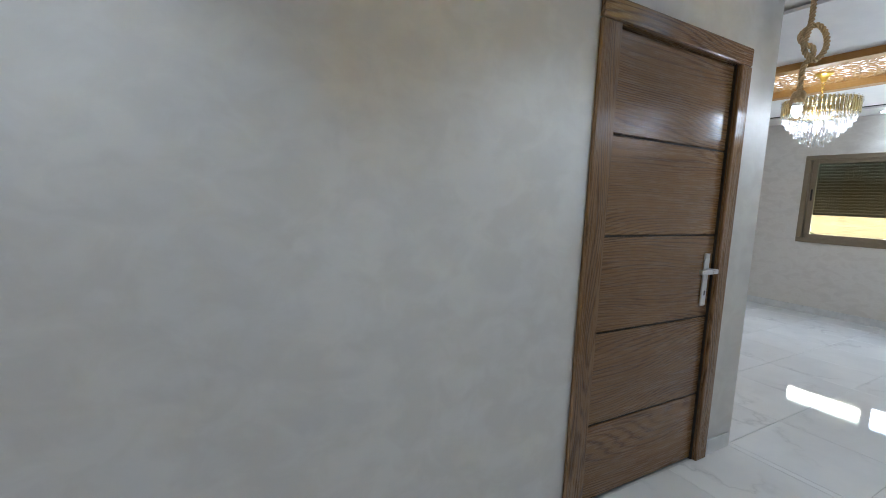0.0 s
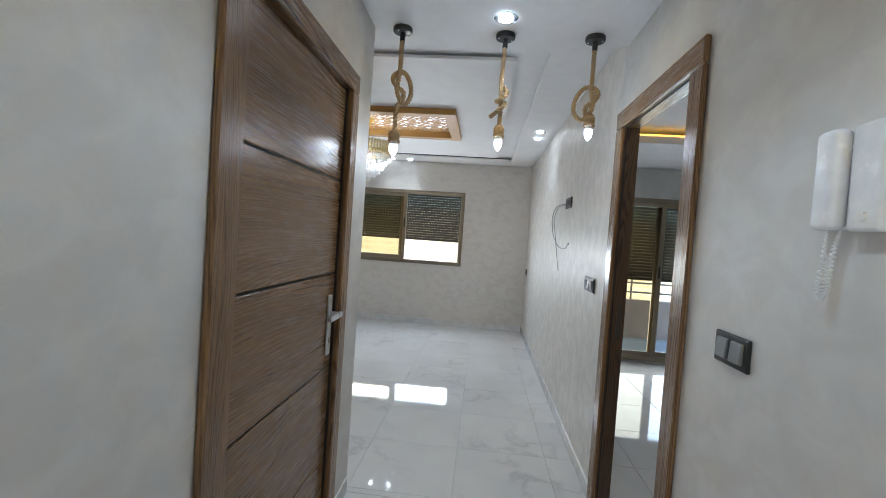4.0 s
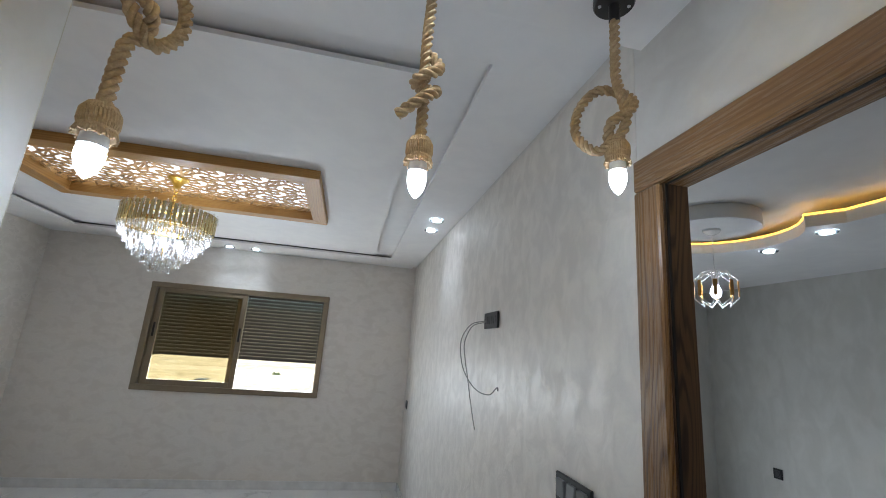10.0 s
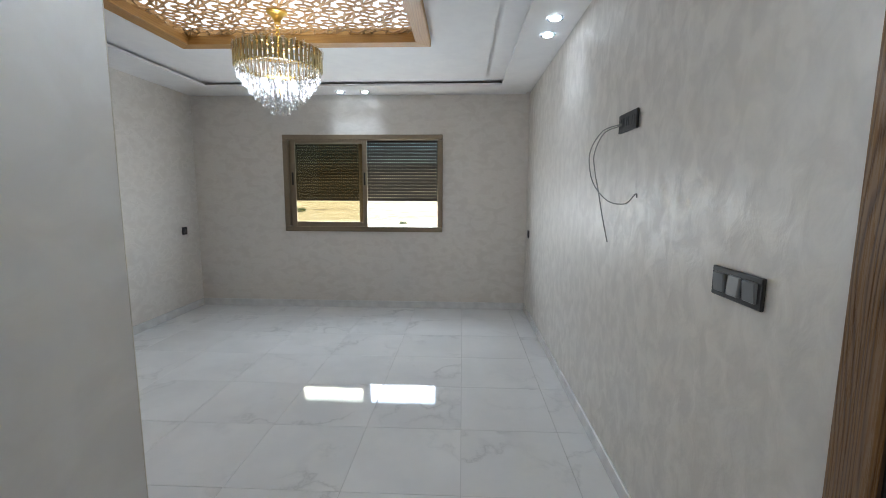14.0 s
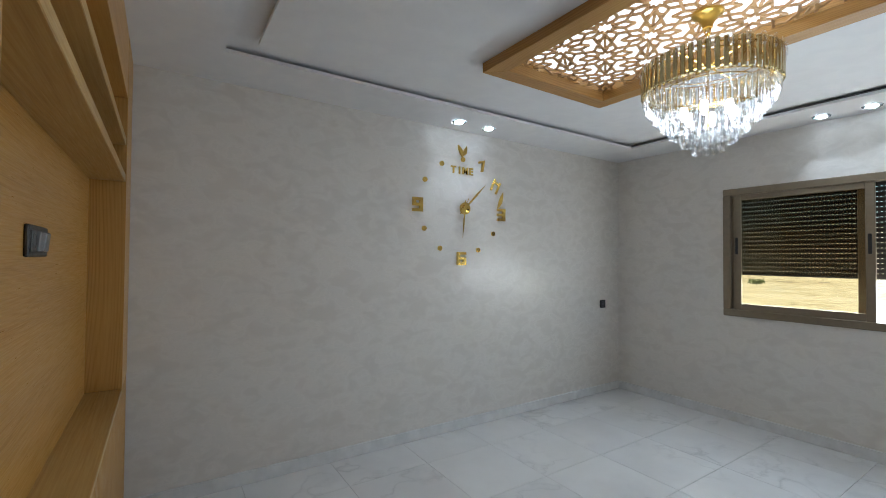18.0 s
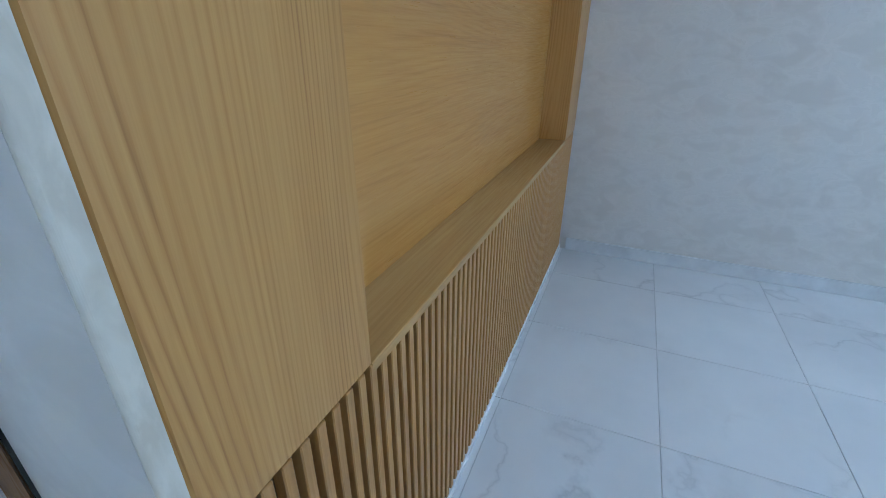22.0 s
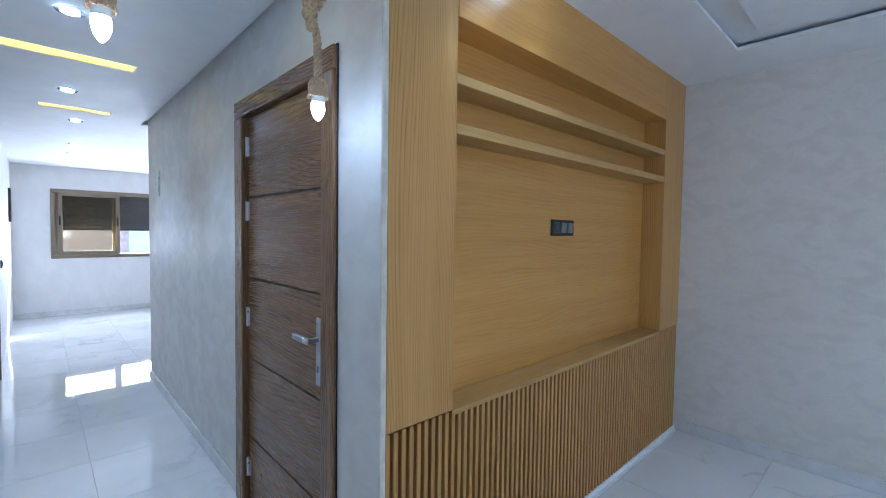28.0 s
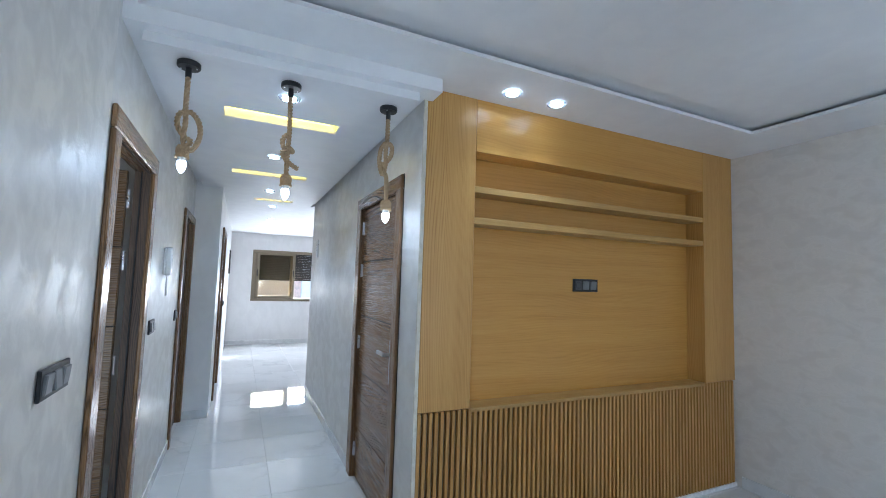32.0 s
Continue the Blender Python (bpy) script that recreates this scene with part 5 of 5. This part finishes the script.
_clump = GROUND.noise(_v, 0.55, 6, 0.72)
_tone = GROUND.math("ADD", GROUND.math("MULTIPLY", GROUND.noise(GROUND.coords((1, 0.25, 1)), 0.11, 5, 0.65), 0.4), GROUND.math("MULTIPLY", _clump, 0.6))
GROUND.base(GROUND.ramp(_tone, (0.36, (0.26, 0.20, 0.10)), (0.46, (0.52, 0.41, 0.23)), (0.54, (0.63, 0.52, 0.32)), (0.66, (0.74, 0.64, 0.45))))
GROUND.bump(_clump, 0.8, 0.4)
bm = bmesh.new()
bmesh.ops.create_grid(bm, x_segments=90, y_segments=90, size=1500)
for v in bm.verts:
    far = max(0.0, v.co.x - 25)
    v.co.z = -7.0 + min(60.0, far * 0.075) + noise.noise(v.co * 0.012) * min(6.0, far * 0.04)
    v.co.z = v.co.z if v.co.x > -60 else -7.0
tagged(setting("ground", bm, GROUND.m, "dry sunlit grass land sloping up to the horizon"), category="ground")
ASPHALT = make_plain("sunlit_asphalt", (0.20, 0.195, 0.19), 0.9)
setting("road", one_box(14, 22, -300, 300, -6.96, -6.9), ASPHALT, "pale asphalt road below the house")
CAR_WHITE = make_plain("white_car_paint", (0.7, 0.7, 0.7), 0.25)
TYRE = make_plain("black_rubber", (0.02, 0.02, 0.02), 0.8)


def parked_car(x, y, paint):
    c = thing("car", (x, y, -6.9), "small pale parked car seen far below", "car", "parked cars", turn=90)
    bm = one_box(-2.0, 2.0, -0.85, 0.85, 0.35, 0.9, bevel=0.12)
    box(bm, -1.2, 1.0, -0.75, 0.75, 0.9, 1.42, bevel=0.2)
    part("body", bm, paint, c)
    part("windscreen", one_box(-1.24, 1.04, -0.70, 0.70, 0.98, 1.28, bevel=0.05), BLACK, c)
    for a in (-1.25, 1.25):
        for b in (-0.86, 0.70):
            part("wheel", rod(bmesh.new(), (a, b, 0.32), (a, b + 0.16, 0.32), 0.32, None, 16), TYRE, c)


for x, y in ((24.5, 2.0), (25.0, -3.0), (24.0, 9.0)):
    parked_car(x, y, CAR_WHITE)
LEAF = make_plain("dusty_green_leaves", (0.10, 0.12, 0.045), 0.7, 0, 0.3)


def bush(x, y, z, size):
    b = thing("bush", (x, y, z), "dusty green bush on the dry slope", "bush", "bushes on the slope")
    bm = bmesh.new()
    for k in range(150):
        d = Vector((random.gauss(0, 1), random.gauss(0, 1), abs(random.gauss(0, 0.8)))).normalized() * size * random.uniform(0.35, 1)
        m = Matrix.Translation((d.x, d.y, d.z * 0.8 + 0.1)) @ Euler((random.uniform(0, 6), random.uniform(0, 6), 0)).to_matrix().to_4x4()
        bmesh.ops.create_cone(bm, cap_ends=True, segments=4, radius1=size * 0.16, radius2=0.01, depth=size * 0.06, matrix=m)
    part("foliage", bm, LEAF, b)
    part("stem", rod(bmesh.new(), (0, 0, -0.3), (0, 0, size * 0.5), 0.06, 0.03, 8), ASPHALT, b)


def land(x):
    return -7.0 + min(60.0, max(0.0, x - 25) * 0.075)


for x, y, size in ((40, 12, 0.7), (46, 14, 0.55), (60, 25, 1.0), (70, 10, 0.6), (85, 32, 1.2), (64, -4, 0.5), (58, 1, 0.45), (52, 9, 0.4), (75, 4, 0.6), (49, 17, 0.5), (56, 6, 0.35)):
    bush(x, y, land(x), size)
for x, y in ((34, 9.5), (37, 15)):
    p = thing("street_lamp", (x, y, land(x)), "slim solar street lamp on the dry slope", "street lamp", "solar street lamps")
    part("pole", rod(bmesh.new(), (0, 0, -0.2), (0, 0, 5.0), 0.06, 0.04, 10), RAIL, p)
    part("solar_panel", one_box(-0.5, 0.5, -0.3, 0.3, 5.0, 5.06), BLACK, p).rotation_euler = (0, 0.0, 0)
    part("arm", rod(bmesh.new(), (0, 0, 4.6), (0, 1.0, 4.8), 0.03, None, 8), RAIL, p)

BRICK = make_plain("red_hollow_brick", (0.72, 0.52, 0.45), 0.9, 0, 0.2, 6)
hb = thing("apartment_building", (-19, -6, -7), "unfinished brick and white rendered building opposite the far window", "building")
part("wall", one_box(-6, 0, 0, 9.5, 0, 12), BRICK, hb, "bare red brick wall")
part("wall", one_box(-6, 0.4, 9.5, 22, 0, 12), PAINT_FAR, hb, "white rendered wall")
for k in range(5):
    part("floor_band", one_box(0.0, 0.1, 0, 9.5, 1.4 + 2.4 * k, 1.75 + 2.4 * k), CONCRETE, hb)
for k in range(4):
    for j in range(4):
        w = part("window", one_box(0.4, 0.44, 11 + j * 2.8, 12.3 + j * 2.8, 1.6 + 2.8 * k, 2.9 + 2.8 * k), DARK_GREY, hb)
        part("window_frame", one_box(0.4, 0.5, 10.9 + j * 2.8, 11.0 + j * 2.8, 1.5 + 2.8 * k, 3.0 + 2.8 * k), PAINT_FAR, w)

# ---- lamps with the bulbs ----
lamp("POINT", "chandelier_light", (5.69, 1.968, 2.20), CHAND_W, COOL, radius=0.10)
for y, z in ((1.165, 1.835), (0.652, 1.895), (0.215, 1.968)):
    lamp("POINT", "pendant_light", (3.41 if y > 1 else 3.44, y, z - 0.075), PEND_W * (0.32 if y > 1 else 0.9), COOL, radius=0.025)
lamp("POINT", "cage_light", (4.955, -1.493, 2.0), PEND_W, COOL, radius=0.03)
lamp("AREA", "window_skylight", (8.105, 1.97, 1.12), WIN_W * 1.0, (0.72, 0.85, 1.0), (6.1, 1.97, 0.52), size=1.75, size_y=0.34)
lamp("AREA", "window_ground_light", (8.100, 1.97, 1.12), WIN_W * 0.9, (1.0, 0.92, 0.81), (6.1, 1.97, 1.75), size=1.75, size_y=0.34)
lamp("AREA", "far_window_daylight", (FAR_X - 0.1, 1.55, 1.17), WIN_W * 3.0, (1.0, 0.91, 0.84), (-2.8, 1.55, 1.04), size=1.55, size_y=0.42)
lamp("AREA", "balcony_daylight", (BED_X + 0.13, -1.48, 0.55), WIN_W * 0.8, (0.95, 0.97, 1), (5, -1.48, 0.45), size=1.5, size_y=0.9)
